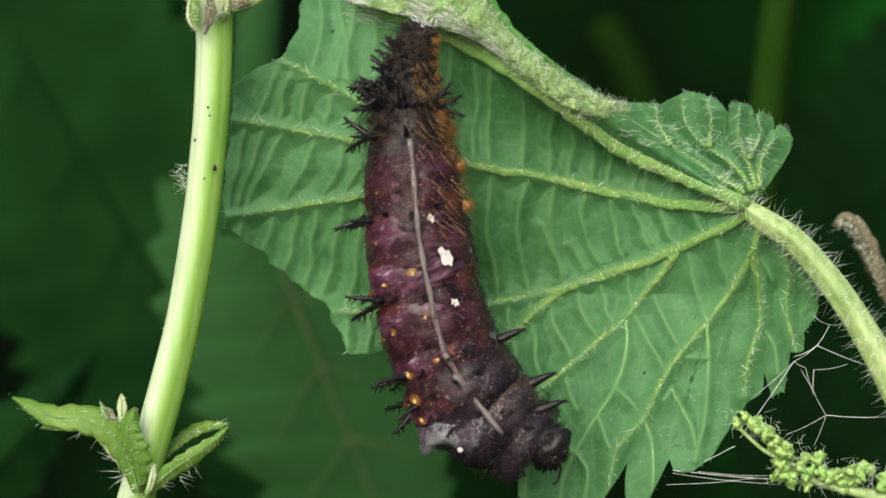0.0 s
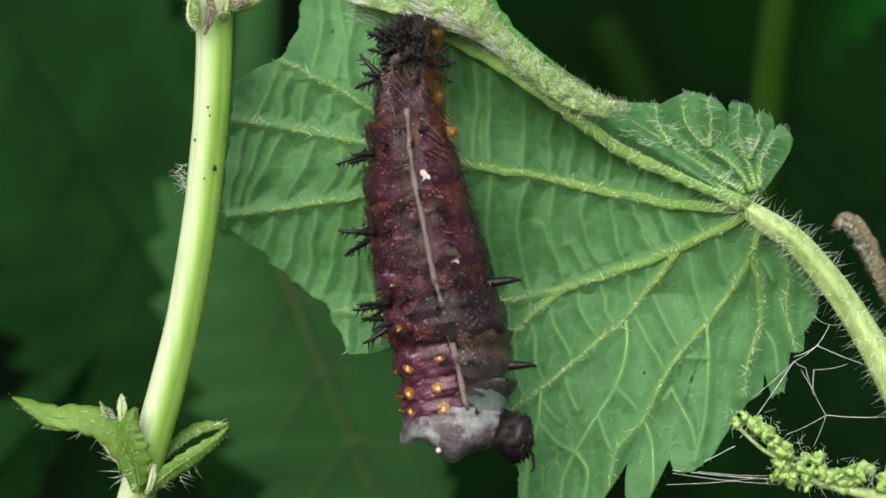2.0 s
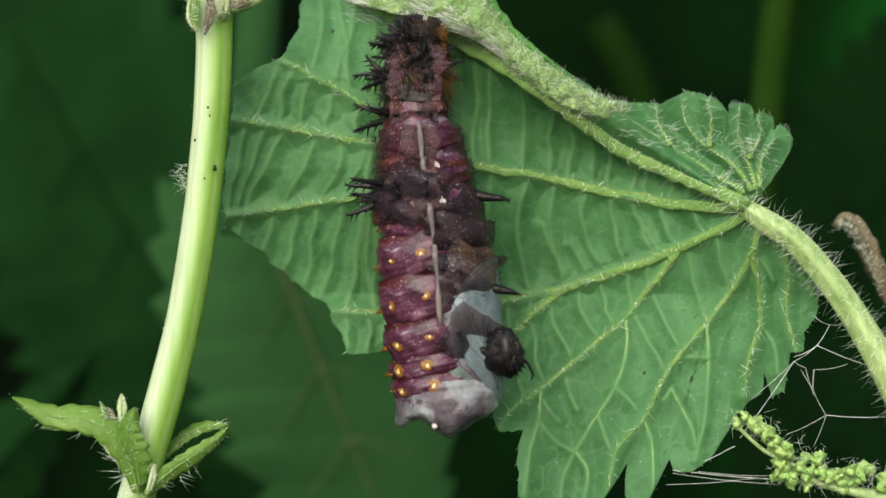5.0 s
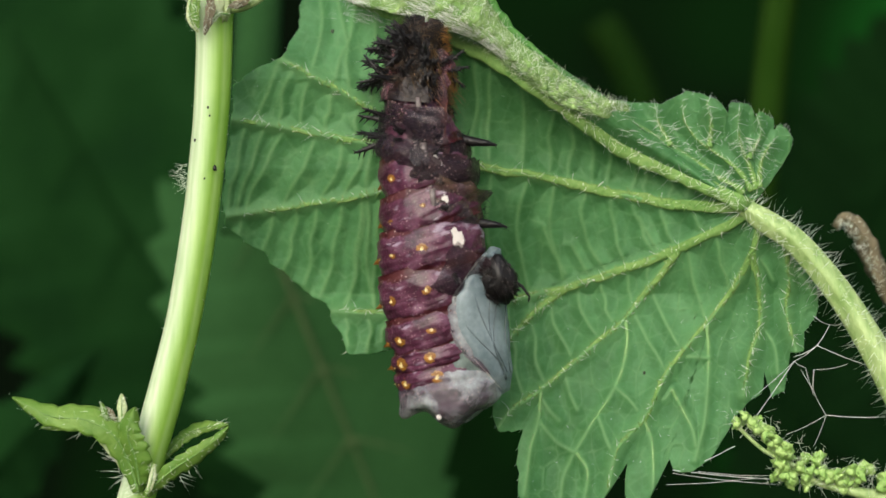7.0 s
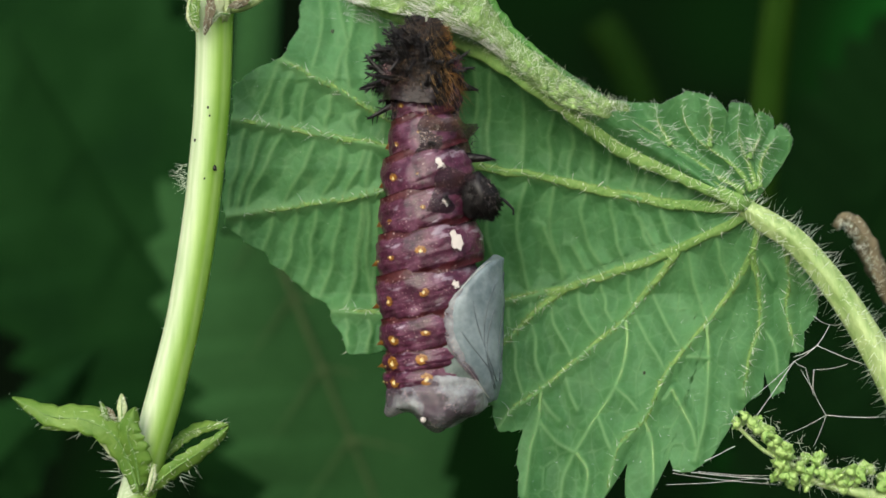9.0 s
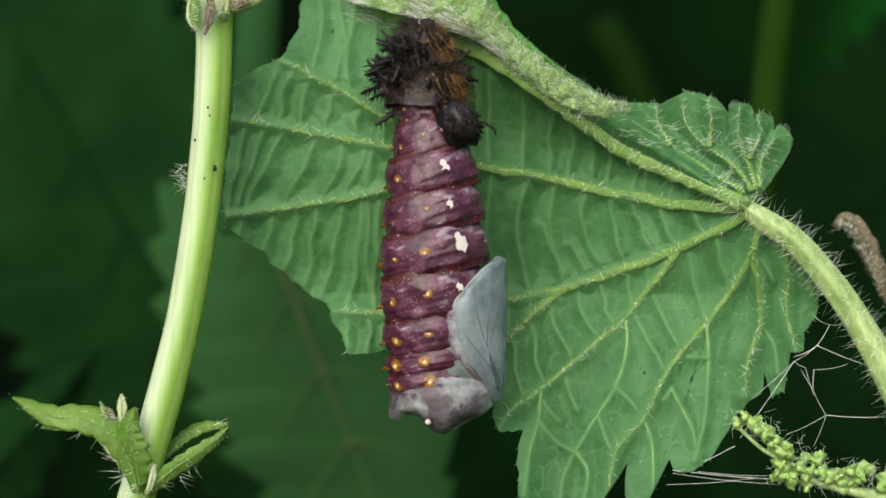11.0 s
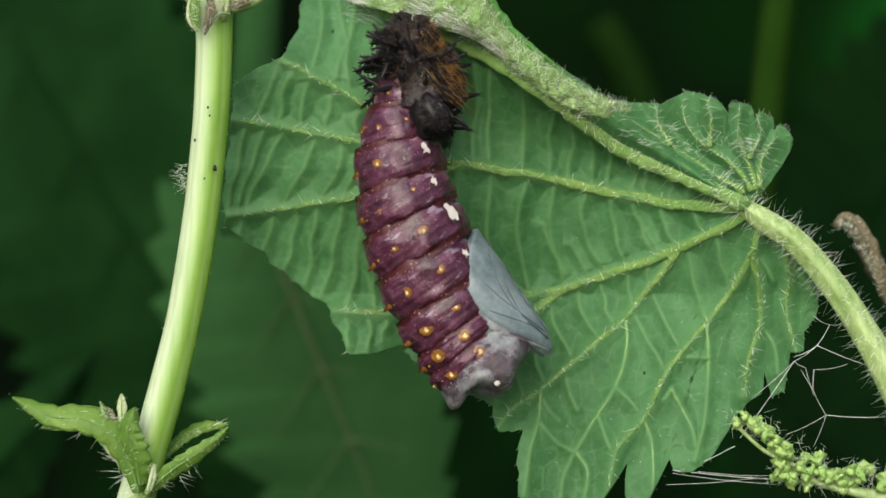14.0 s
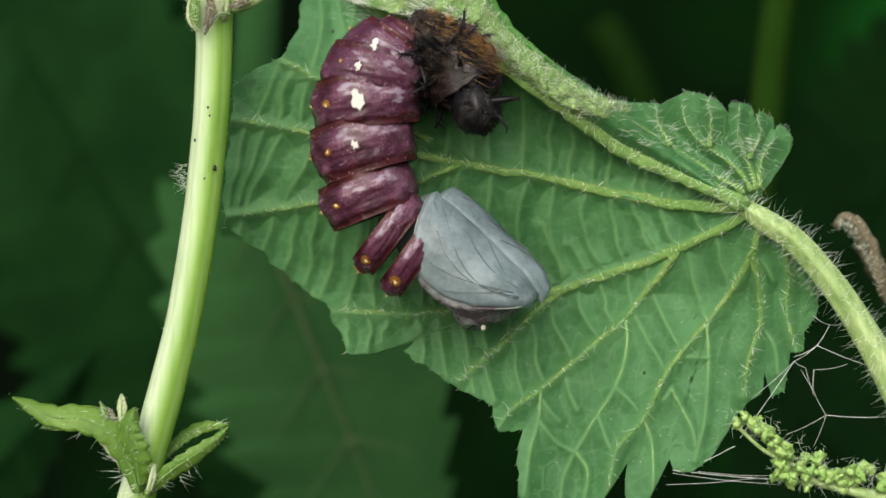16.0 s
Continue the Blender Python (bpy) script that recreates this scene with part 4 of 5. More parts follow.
# ---- out of focus plants behind ----
def broad_leaf(name, label, hub, tip, width, depth, material, seed, teeth=22, turn=0.0):
    """A broad toothed leaf well behind the rest."""
    thing = new(name)
    o = at(*hub, depth)
    thing.location = o
    a, b = np.array(hub, float), np.array(tip, float)
    way = (b - a)
    length = np.linalg.norm(way)
    way /= length
    side = np.array([-way[1], way[0]])
    bm = bmesh.new()
    rows = []
    n = 90
    for i in range(n + 1):
        s = i / n
        w = width * (math.sin(math.pi * (s * 0.9 + 0.1) ** 0.8) ** 0.75) * (1 - 0.2 * ((s * teeth) % 1))
        row = []
        for k in np.linspace(-1, 1, 15):
            p = a + way * length * (s - 0.08 * abs(k)) + side * w * k
            dd = depth + turn * k * width * 0.04 + 1.2 * abs(k) + 4 * s * s
            row.append(bm.verts.new(at(p[0], p[1], dd) - o))
        rows.append(row)
    for r0, r1 in zip(rows, rows[1:]):
        for k in range(14):
            bm.faces.new((r0[k], r0[k + 1], r1[k + 1], r1[k]))
    part("blade", bm, material, thing)
    bm = bmesh.new()
    tube(bm, [at(*(a + way * length * s), depth + 4 * s * s - 0.5) - o for s in np.linspace(0, 1, 20)], lambda s: 0.3 * MM * (1.1 - s), 6)
    part("vein", bm, DIMMED_VEIN if material is DIMMED else material, thing)
    for s in np.linspace(0.08, 0.85, 6):
        for sd in (-1, 1):
            p = a + way * length * s
            q = p + (side * sd * 0.8 + way * 0.55) * width * 0.9 * math.sin(math.pi * (s * 0.8 + 0.15))
            bm = bmesh.new()
            tube(bm, [at(*(p + (q - p) * f), depth - 0.1 + 1.0 * f + 4 * s * s) - o for f in np.linspace(0, 0.8, 8)], lambda s: 0.13 * MM * (1.1 - s), 5)
            part("vein", bm, DIMMED_VEIN if material is DIMMED else material, thing)
    return tagged(thing, label, "leaf", group="leaves of the thicket")


def blurred_stalk(points, depth, r, material, label):
    thing = new("background_stalk")
    thing.location = at(*points[0], depth)
    bm = bmesh.new()
    tube(bm, [at(p[0], p[1], depth) - thing.location for p in curve(points, 24)], r * MM, 10)
    part("stalk", bm, material, thing)
    return tagged(thing, label, "stem", group="stalks of the thicket")


def thicket():
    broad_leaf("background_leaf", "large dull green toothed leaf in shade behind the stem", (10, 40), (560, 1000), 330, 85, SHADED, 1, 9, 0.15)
    broad_leaf("background_leaf", "shaded green toothed leaf out of focus below the nettle leaf", (440, 330), (770, 1150), 252, 60, DIMMED, 5, 9, 0.15)
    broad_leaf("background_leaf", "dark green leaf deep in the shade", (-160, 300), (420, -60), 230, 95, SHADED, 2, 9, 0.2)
    broad_leaf("background_leaf", "dark green leaf deep in the shade", (1700, 100), (1330, 760), 220, 95, DEEP_SHADE, 3, 12, 0.2)
    broad_leaf("background_leaf", "dark green leaf deep in the shade", (1650, 980), (1250, 560), 230, 80, DEEP_SHADE, 4, 12, 0.2)
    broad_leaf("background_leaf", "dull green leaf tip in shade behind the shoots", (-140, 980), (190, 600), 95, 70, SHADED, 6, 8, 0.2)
    blurred_stalk([(1400, -120), (1372, 60), (1352, 240), (1330, 460)], 60, 1.7, SHADED_OLIVE, "blurred green stalk far behind the leaf")
    blurred_stalk([(462, -80), (456, 60), (446, 200), (430, 420)], 40, 2.1, DIMMED, "blurred green stalk far behind the leaf")
    blurred_stalk([(1060, 40), (1110, 120), (1150, 230)], 120, 2.4, SHADED_FAINT, "blurred grey-green stalk far behind the leaf")


nettle_leaf()
silk_pad()
nettle_stem()
flower_string()
dry_curl()
spider_web()
thicket()


# ---- the pupating caterpillar ----
LENGTH = 690.0             # chrysalis from tail to head, in grid cells
_rs = np.array([0, 60, 115, 165, 225, 295, 365, 425, 475, 520, 560, 600, 650, 690])
_rr = np.array([14, 26, 41, 57, 74, 83, 90, 93, 92, 90, 88, 86, 80, 40])


def girth(s):
    return float(np.interp(s, _rs, _rr))


STAGES = []


def stage(t, body, left, right, head, skin=None, twist=0.0, splay=0.0, wing=(0, 0, 0), squeeze=1.0, bunch=1.0):
    """One moment of the moult: the chrysalis's line from tail to head; how far the old skin has slid up on its two sides; the old head's place and turn;
    the old skin's own line where it leaves the body; twist of the body about its line; the wing case's lean and shift."""
    STAGES.append(dict(t=t, body=body, left=left, right=right, head=head, skin=skin or body, twist=twist, splay=splay, wing=wing, squeeze=squeeze, bunch=bunch))


L0 = [(748, 48), (722, 150), (728, 300), (745, 450), (772, 580), (812, 668), (862, 732), (935, 785)]
stage(0.0, [(748, 55), (722, 150), (728, 300), (745, 450), (776, 570), (812, 682), (846, 812)], 0, 0, (976, 792, -20), L0, wing=(0, -22, 0))
stage(0.5, [(748, 55), (724, 150), (728, 300), (744, 450), (774, 575), (806, 688), (830, 826)], 25, 15, (945, 800, -15), [(748, 48), (722, 150), (728, 300), (744, 450), (772, 580), (818, 685), (868, 755), (925, 800)], wing=(0, -20, 0))
stage(1.0, [(748, 55), (722, 150), (732, 300), (752, 450), (786, 580), (810, 690), (812, 834)], 52, 50, (935, 795, -10), [(748, 48), (722, 150), (732, 300), (752, 450), (787, 580), (832, 680), (880, 755), (930, 795)], wing=(0, -16, 0))
stage(1.5, [(748, 50), (726, 140), (744, 280), (762, 420), (791, 560), (813, 690), (806, 832)], 80, 88, (902, 800, -5), [(748, 45), (726, 140), (744, 280), (762, 420), (792, 560), (826, 680), (866, 760), (902, 815)], wing=(0, -12, 0))
stage(2.0, [(748, 50), (718, 150), (728, 290), (752, 430), (785, 560), (805, 690), (800, 822)], 115, 126, (915, 775, 0), [(748, 45), (718, 150), (728, 290), (752, 430), (785, 560), (818, 690), (850, 760), (885, 810)])
stage(2.5, [(748, 48), (720, 150), (730, 290), (752, 430), (784, 560), (805, 690), (806, 822)], 145, 148, (904, 768, 5), [(748, 45), (720, 150), (730, 290), (752, 430), (782, 560), (815, 690), (850, 760), (885, 810)])
stage(3.0, [(748, 48), (722, 150), (735, 290), (755, 430), (784, 560), (803, 680), (812, 814)], 180, 175, (902, 740, 10))
stage(3.5, [(745, 45), (712, 150), (724, 260), (748, 380), (780, 500), (798, 630), (808, 782)], 212, 208, (910, 690, 15))
stage(4.0, [(748, 45), (724, 150), (732, 260), (756, 380), (776, 500), (790, 630), (798, 786)], 245, 238, (902, 680, 18))
stage(5.2, [(750, 45), (735, 150), (744, 260), (760, 380), (770, 500), (785, 630), (798, 768)], 330, 318, (895, 610, 22))
stage(6.5, [(752, 48), (742, 150), (752, 260), (760, 380), (765, 500), (782, 620), (800, 750)], 408, 385, (884, 536, 28))
stage(7.0, [(752, 48), (738, 150), (748, 260), (764, 380), (772, 500), (790, 620), (805, 754)], 432, 408, (884, 494, 30))
stage(7.5, [(752, 48), (742, 150), (754, 260), (766, 380), (772, 500), (784, 620), (795, 755)], 455, 433, (878, 460, 32))
stage(8.0, [(752, 48), (742, 150), (752, 260), (762, 380), (768, 500), (776, 620), (782, 758)], 478, 460, (868, 420, 34))
stage(8.5, [(752, 48), (744, 150), (754, 260), (762, 380), (768, 500), (774, 620), (776, 760)], 500, 488, (862, 385, 36))
stage(9.0, [(752, 48), (746, 150), (755, 260), (763, 380), (768, 500), (776, 620), (775, 762)], 520, 518, (852, 348, 38))
stage(10.2, [(748, 50), (750, 160), (762, 270), (770, 390), (775, 510), (780, 630), (780, 764)], 590, 575, (830, 262, 45))
stage(11.5, [(738, 55), (752, 160), (766, 270), (772, 390), (776, 510), (782, 630), (785, 765)], 640, 600, (812, 200, 50), bunch=1.1)
stage(12.0, [(735, 60), (758, 170), (770, 280), (776, 390), (778, 510), (780, 630), (778, 764)], 645, 605, (812, 192, 50), [(735, 70), (735, 110), (745, 160), (765, 210), (780, 300)], bunch=1.1)
stage(12.5, [(722, 50), (745, 170), (760, 280), (766, 390), (778, 510), (794, 630), (800, 772)], 645, 605, (794, 194, 50), [(722, 48), (722, 95), (738, 145), (765, 200), (780, 290)], bunch=1.1)
stage(13.0, [(722, 48), (742, 170), (758, 280), (766, 390), (780, 510), (796, 630), (806, 770)], 645, 605, (790, 190, 50), [(722, 46), (722, 95), (738, 145), (765, 200), (780, 290)], bunch=1.1)
stage(13.5, [(722, 48), (745, 170), (760, 280), (768, 390), (780, 510), (792, 630), (800, 768)], 645, 605, (792, 192, 50), [(722, 46), (722, 95), (738, 145), (765, 200), (780, 290)], bunch=1.1)
stage(13.8, [(722, 40), (718, 170), (710, 270), (724, 370), (762, 480), (815, 590), (890, 710)], 645, 605, (770, 212, 45), [(728, 45), (728, 90), (742, 140), (758, 190), (770, 280)], -18, bunch=1.1, wing=(-6, 38, 6), squeeze=1.03)
stage(14.0, [(722, 40), (714, 160), (707, 260), (722, 360), (762, 470), (815, 580), (895, 706)], 645, 605, (768, 208, 45), [(728, 42), (728, 90), (742, 140), (758, 190), (770, 280)], -20, bunch=1.1, wing=(-6, 40, 8), squeeze=1.03)
stage(14.3, [(725, 48), (735, 160), (742, 270), (755, 380), (778, 490), (805, 600), (848, 740)], 645, 605, (788, 200, 45), [(725, 48), (730, 95), (745, 145), (772, 190), (785, 280)], -15, bunch=1.1)
stage(14.5, [(722, 60), (698, 150), (706, 250), (738, 360), (778, 470), (825, 580), (896, 712)], 645, 605, (795, 195, 40), [(740, 40), (742, 85), (755, 130), (778, 180), (790, 250)], -22, bunch=1.1, wing=(-6, 40, 8), squeeze=1.04)
stage(15.0, [(708, 60), (676, 150), (668, 230), (688, 330), (738, 430), (805, 540), (905, 684)], 645, 605, (785, 212, 40), [(735, 35), (750, 90), (765, 140), (782, 190), (790, 260)], -26, bunch=1.05, wing=(-8, 44, 12), squeeze=1.06)
stage(15.4, [(715, 62), (672, 150), (662, 230), (682, 325), (735, 425), (805, 520), (945, 638)], 645, 605, (805, 228, 40), [(735, 35), (755, 90), (775, 140), (795, 190), (805, 260)], -26, bunch=1.05, wing=(-12, 50, 6), squeeze=1.1)
stage(15.5, [(715, 62), (672, 150), (660, 230), (682, 320), (738, 420), (810, 510), (950, 632)], 645, 605, (810, 228, 40), [(735, 35), (755, 90), (775, 140), (795, 190), (805, 260)], -26, bunch=1.05, wing=(-12, 50, 4), squeeze=1.1)
stage(15.7, [(715, 62), (665, 140), (655, 220), (680, 305), (735, 395), (812, 480), (940, 595)], 645, 605, (816, 225, 40), [(735, 35), (760, 85), (790, 130), (815, 180), (830, 240)], -20, bunch=1.05, wing=(-8, 40, 10), squeeze=1.3)
stage(15.9, [(718, 70), (662, 135), (650, 215), (664, 298), (700, 380), (775, 455), (905, 572)], 645, 605, (832, 208, 35), [(732, 40), (765, 80), (800, 120), (830, 165), (850, 220)], 20, splay=6, bunch=1.05, wing=(-4, 56, 22), squeeze=1.95)
stage(16.0, [(722, 75), (666, 128), (650, 208), (656, 300), (676, 380), (745, 450), (882, 572)], 645, 605, (845, 196, 30), [(732, 45), (768, 85), (805, 120), (838, 165), (860, 220)], 36, splay=9, bunch=1.05, wing=(0, 58, 20), squeeze=2.55)


def rest_on(x, stop):
    """x, but softly held back at stop."""
    k = (x - stop) / 14
    return x if k > 30 else stop + 14 * math.log1p(math.exp(k))


class Line:
    """A smooth line on the plan, read by the distance along it."""

    def __init__(self, points, length=None):
        c = curve(points, 120)
        self.c = c
        self.s = np.r_[0, np.cumsum(np.linalg.norm(np.diff(c, axis=0), axis=1))]
        self.k = self.s[-1] / length if length else 1.0

    def place(self, s):
        s = s * self.k
        over = max(0.0, s - self.s[-1])
        p = np.array([np.interp(s, self.s, self.c[:, i]) for i in (0, 1)])
        q = [np.array([np.interp(min(max(s + e, 0), self.s[-1]), self.s, self.c[:, i]) for i in (0, 1)]) for e in (-14, 14)]
        t = q[1] - q[0]
        t /= np.linalg.norm(t) + 1e-9
        return p + t * over, t


def stand(line, s, twist=0.0, depth=0.0, lean=0.0):
    """The pose of a ring at s along the line: its z runs back up the body."""
    p, t = line.place(s)
    tx, tz = t[0], -t[1]
    return Matrix.Translation(at(p[0], p[1], depth)) @ Matrix.Rotation(math.atan2(-tx, -tz) + radians(lean), 4, "Y") @ Matrix.Rotation(radians(-twist), 4, "Z")


def around(theta, r, z):
    """A place on a ring: 0 degrees is the belly, 90 the side towards the lens, 180 the back."""
    return Vector((r * math.cos(radians(theta)), -r * math.sin(radians(theta)), z))


def spine_mesh(name, long, bristles, seed, material=None):
    """A branched thorn that points along +x."""
    rng = random.Random(seed)
    bm = bmesh.new()
    pts = [Vector((long * s, 0.04 * long * math.sin(s * 3), 0.05 * long * s * s)) * MM for s in (0, 0.15, 0.35, 0.6, 0.85, 1.0)]
    tube(bm, pts, lambda s: (0.27 - 0.23 * s) * MM * (1 + 0.3 * (s < 0.1)), 7)
    for k in range(bristles):
        s = 0.18 + 0.75 * k / bristles
        a = k * 2.4 + rng.uniform(-0.3, 0.3)
        w = Vector((0.75, math.cos(a), math.sin(a))).normalized()
        b = Vector((long * s, 0, 0)) * MM
        spike(bm, b, b + w * (0.85 - 0.4 * s) * rng.uniform(0.7, 1.2) * MM, 0.075 * MM, 4)
    me = bpy.data.meshes.new(name)
    bm.normal_update()
    bm.to_mesh(me)
    bm.free()
    for f in me.polygons:
        f.use_smooth = True
    me.materials.append(material or BLACK)
    return me


def radial(theta, r, z, up=0.0):
    """A pose on a ring with +x pointing outwards."""
    return Matrix.Translation(around(theta, r, z)) @ Matrix.Rotation(radians(-theta), 4, "Z") @ Matrix.Rotation(radians(-up), 4, "Y")


# rings of the old skin: place along the body at the start, half length, girth, kind
RINGS = [(12, 20, 17, "top"), (36, 20, 23, "top"), (60, 20, 30, "top"), (86, 22, 38, "top"), (114, 24, 47, "top"), (146, 28, 57, "mid"), (192, 36, 67, "spined"),
         (258, 40, 82, "mid"), (332, 42, 89, "spined"), (402, 40, 92, "mid"), (470, 40, 93, "spined"), (536, 38, 95, "mid"), (592, 36, 96, "spined"),
         (640, 40, 96, "low"), (690, 46, 98, "chest"), (738, 49, 93, "chest"), (780, 42, 78, "chest")]
_ks, _kr = np.array([q[0] for q in RINGS], float), np.array([q[2] for q in RINGS], float)


def half_ring(i, j, parent, spines, rng):
    """One half of a ring of the old skin: 0 the belly half, 1 the back half."""
    s0, half, r, kind = RINGS[i]
    a0, a1 = ((-96, 92) if j == 0 else (82, 276)) if i > 12 else ((-96, 96) if j == 0 else (84, 276))
    bm = bmesh.new()
    rows = []
    nz, na = 17, 44
    for z in np.linspace(-1, 1, nz):
        row = []
        for a in np.linspace(a0, a1, na):
            a += 9 * noise.noise((z * 2.2, i * 3.1, j * 5.0 + (a > (a0 + a1) / 2))) * min(1.0, abs(a - (a0 + a1) / 2) / 90) ** 3
            ragged = 1.12 + 0.22 * noise.noise((a / 16.0, i * 4.0, 8.0 + (z > 0)))
            along = s0 + z * half * ragged
            lobe = max(0, 1 - ((along - 655) / 62) ** 2, 1 - ((along - 745) / 40) ** 2, 1 - ((along - 800) / 30) ** 2)
            wave = (0.86 + 0.2 * lobe if i > 12 else 1) + 0.026 * math.cos((along - 258) / 138 * 2 * math.pi)
            wave -= 0.035 * math.exp(-(((along - 300) % 138 - 69) / 7) ** 2) if along > 200 else 0
            lumps = 0.05 * noise.noise((math.cos(radians(a)) * 2.2, math.sin(radians(a)) * 2.2, along / 32.0)) + 0.028 * noise.noise((math.cos(radians(a)) * 6, math.sin(radians(a)) * 6, along / 10.0))
            row.append(bm.verts.new(around(a, float(np.interp(along, _ks, _kr)) * CELL * (wave + lumps), -z * half * ragged * CELL)))
        rows.append(row)
    for p, q in zip(rows, rows[1:]):
        for k in range(na - 1):
            bm.faces.new((p[k], p[k + 1], q[k + 1], q[k]))
    material = SKIN_TOP if i in (5, 6) else {"top": SKIN_TOP, "chest": SKIN_GREY, "spined": SKIN_BAND, "low": SKIN_BAND}.get(kind, SKIN)
    if kind == "chest":
        material = SKIN_GREY if j == 1 else {14: SKIN_OLIVE, 15: SKIN_TAN, 16: SKIN_GREY}[i]
    elif kind == "low" and j == 0:
        material = SKIN_OLIVE
    ob = part("skin_ring", bm, material, parent)
    c0, c1 = a0 + 6, a1 - 6
    if kind == "top" or i == 5:
        at_angles = [c0 + q for q in range(4, 180, 11)]
    elif kind in ("spined", "low"):
        at_angles = [178, 152, 124, 96, 68, 208, 238, 268]
    elif kind == "chest":
        at_angles = [128, 76, 230]
    else:
        at_angles = []
    for a in at_angles:
        if any(c0 <= q < c1 for q in (a, a - 360, a + 360)):
            k = rng.randrange(len(spines))
            long = 0.85 if i == 5 else (0.45 if i < 2 else 0.72 if i < 4 else 1.1) * (1 if abs(a - 180) < 60 else 0.9) if abs(a - 180) < 40 or kind == "top" else 0.6
            if kind == "top" and (a % 360 < 70 or a % 360 > 300):
                if i < 2:
                    continue
                long *= 0.55
            elif kind == "top" and 60 < a < 125:
                long *= 0.75
            sp = new("spine", spines[k])
            sp.parent = ob
            sp.matrix_basis = radial(a + rng.uniform(-4, 4), r * 1.0 * CELL, rng.uniform(-0.2, 0.2) * half * CELL, rng.uniform(-58, 58) if i < 7 else rng.uniform(-20, 20)) @ Matrix.Scale(long * rng.uniform(0.85, 1.15), 4)
    bm = bmesh.new()
    for _ in range(420 if i in (5, 6) else {"chest": 200, "top": 460}.get(kind, 240)):
        a = rng.uniform(c0, c1)
        p = around(a, r * 1.03 * CELL, rng.uniform(-1, 1) * half * CELL)
        w = (around(a, 0.4, 0) + Vector((rng.uniform(-0.8, 0.8), rng.uniform(-0.3, 0.1), rng.uniform(-1.0, 0.7)))).normalized()
        spike(bm, p, p + w * (rng.uniform(0.25, 0.75) if i < 7 else rng.uniform(0.2, 0.6)) * MM, (0.036 if i < 7 else 0.028) * MM, 4)
    tagged(part("black_bristles", bm, BLACK, ob), kind="stuff")
    if i <= 12:
        bm = bmesh.new()
        for _ in range(90 if i < 8 else 40):
            a = rng.uniform(max(c0, 20), min(c1, 165))
            p = around(a, r * 1.03 * CELL, rng.uniform(-1, 1) * half * CELL)
            w = (around(a, 0.35, 0) + Vector((rng.uniform(-0.7, 1.0), rng.uniform(-0.3, 0.1), rng.uniform(-1.2, 0.3)))).normalized()
            spike(bm, p, p + w * (rng.uniform(0.5, 1.3) if i < 7 else rng.uniform(0.25, 0.6)) * MM, 0.024 * MM, 3)
        tagged(part("brown_hairs", bm, FUZZ, ob), kind="stuff")
    if 5 <= i <= 7 and j == 0:
        bm = bmesh.new()
        for _ in range(300 if i < 7 else 70):
            a = rng.uniform(-60, 42)
            p = around(a, r * 0.97 * CELL, rng.uniform(-1, 1) * half * CELL)
            w = (around(a, 0.6, 0) + Vector((rng.uniform(-0.2, 0.6), rng.uniform(-0.8, 0.2), rng.uniform(-1.3, 0.2)))).normalized()
            spike(bm, p, p + w * rng.uniform(0.4, 1.15) * MM, 0.042 * MM, 3)
        tagged(part("orange_hairs", bm, TAN, ob), kind="stuff")
    if 3 <= i <= 8 and j == 0:
        bm = bmesh.new()
        for _ in range(60 if i < 7 else 30):
            a = rng.uniform(-10, c1)
            p = around(a, r * 1.02 * CELL, rng.uniform(-1, 1) * half * CELL)
            w = Vector((rng.uniform(0.25, 0.8), -0.28, rng.uniform(-1.0, -0.4))).normalized()
            spike(bm, p, p + w * rng.uniform(1.2, 2.6) * MM, 0.028 * MM, 3)
        tagged(part("tan_bristles", bm, STRAW, ob), kind="stuff")
    return ob


def proleg(bm, place, out, seed):
    bump_ball(bm, place, 0.46 * MM, seed, (1.1, 1.2, 0.9), 0.8)
    rng = random.Random(seed)
    for k in range(60):
        w = (Vector(out) + Vector((rng.uniform(-0.6, 0.6), rng.uniform(-0.9, 0.5), rng.uniform(-0.8, 0.8)))).normalized()
        spike(bm, place, Vector(place) + w * rng.uniform(0.6, 1.1) * MM, 0.03 * MM, 3)


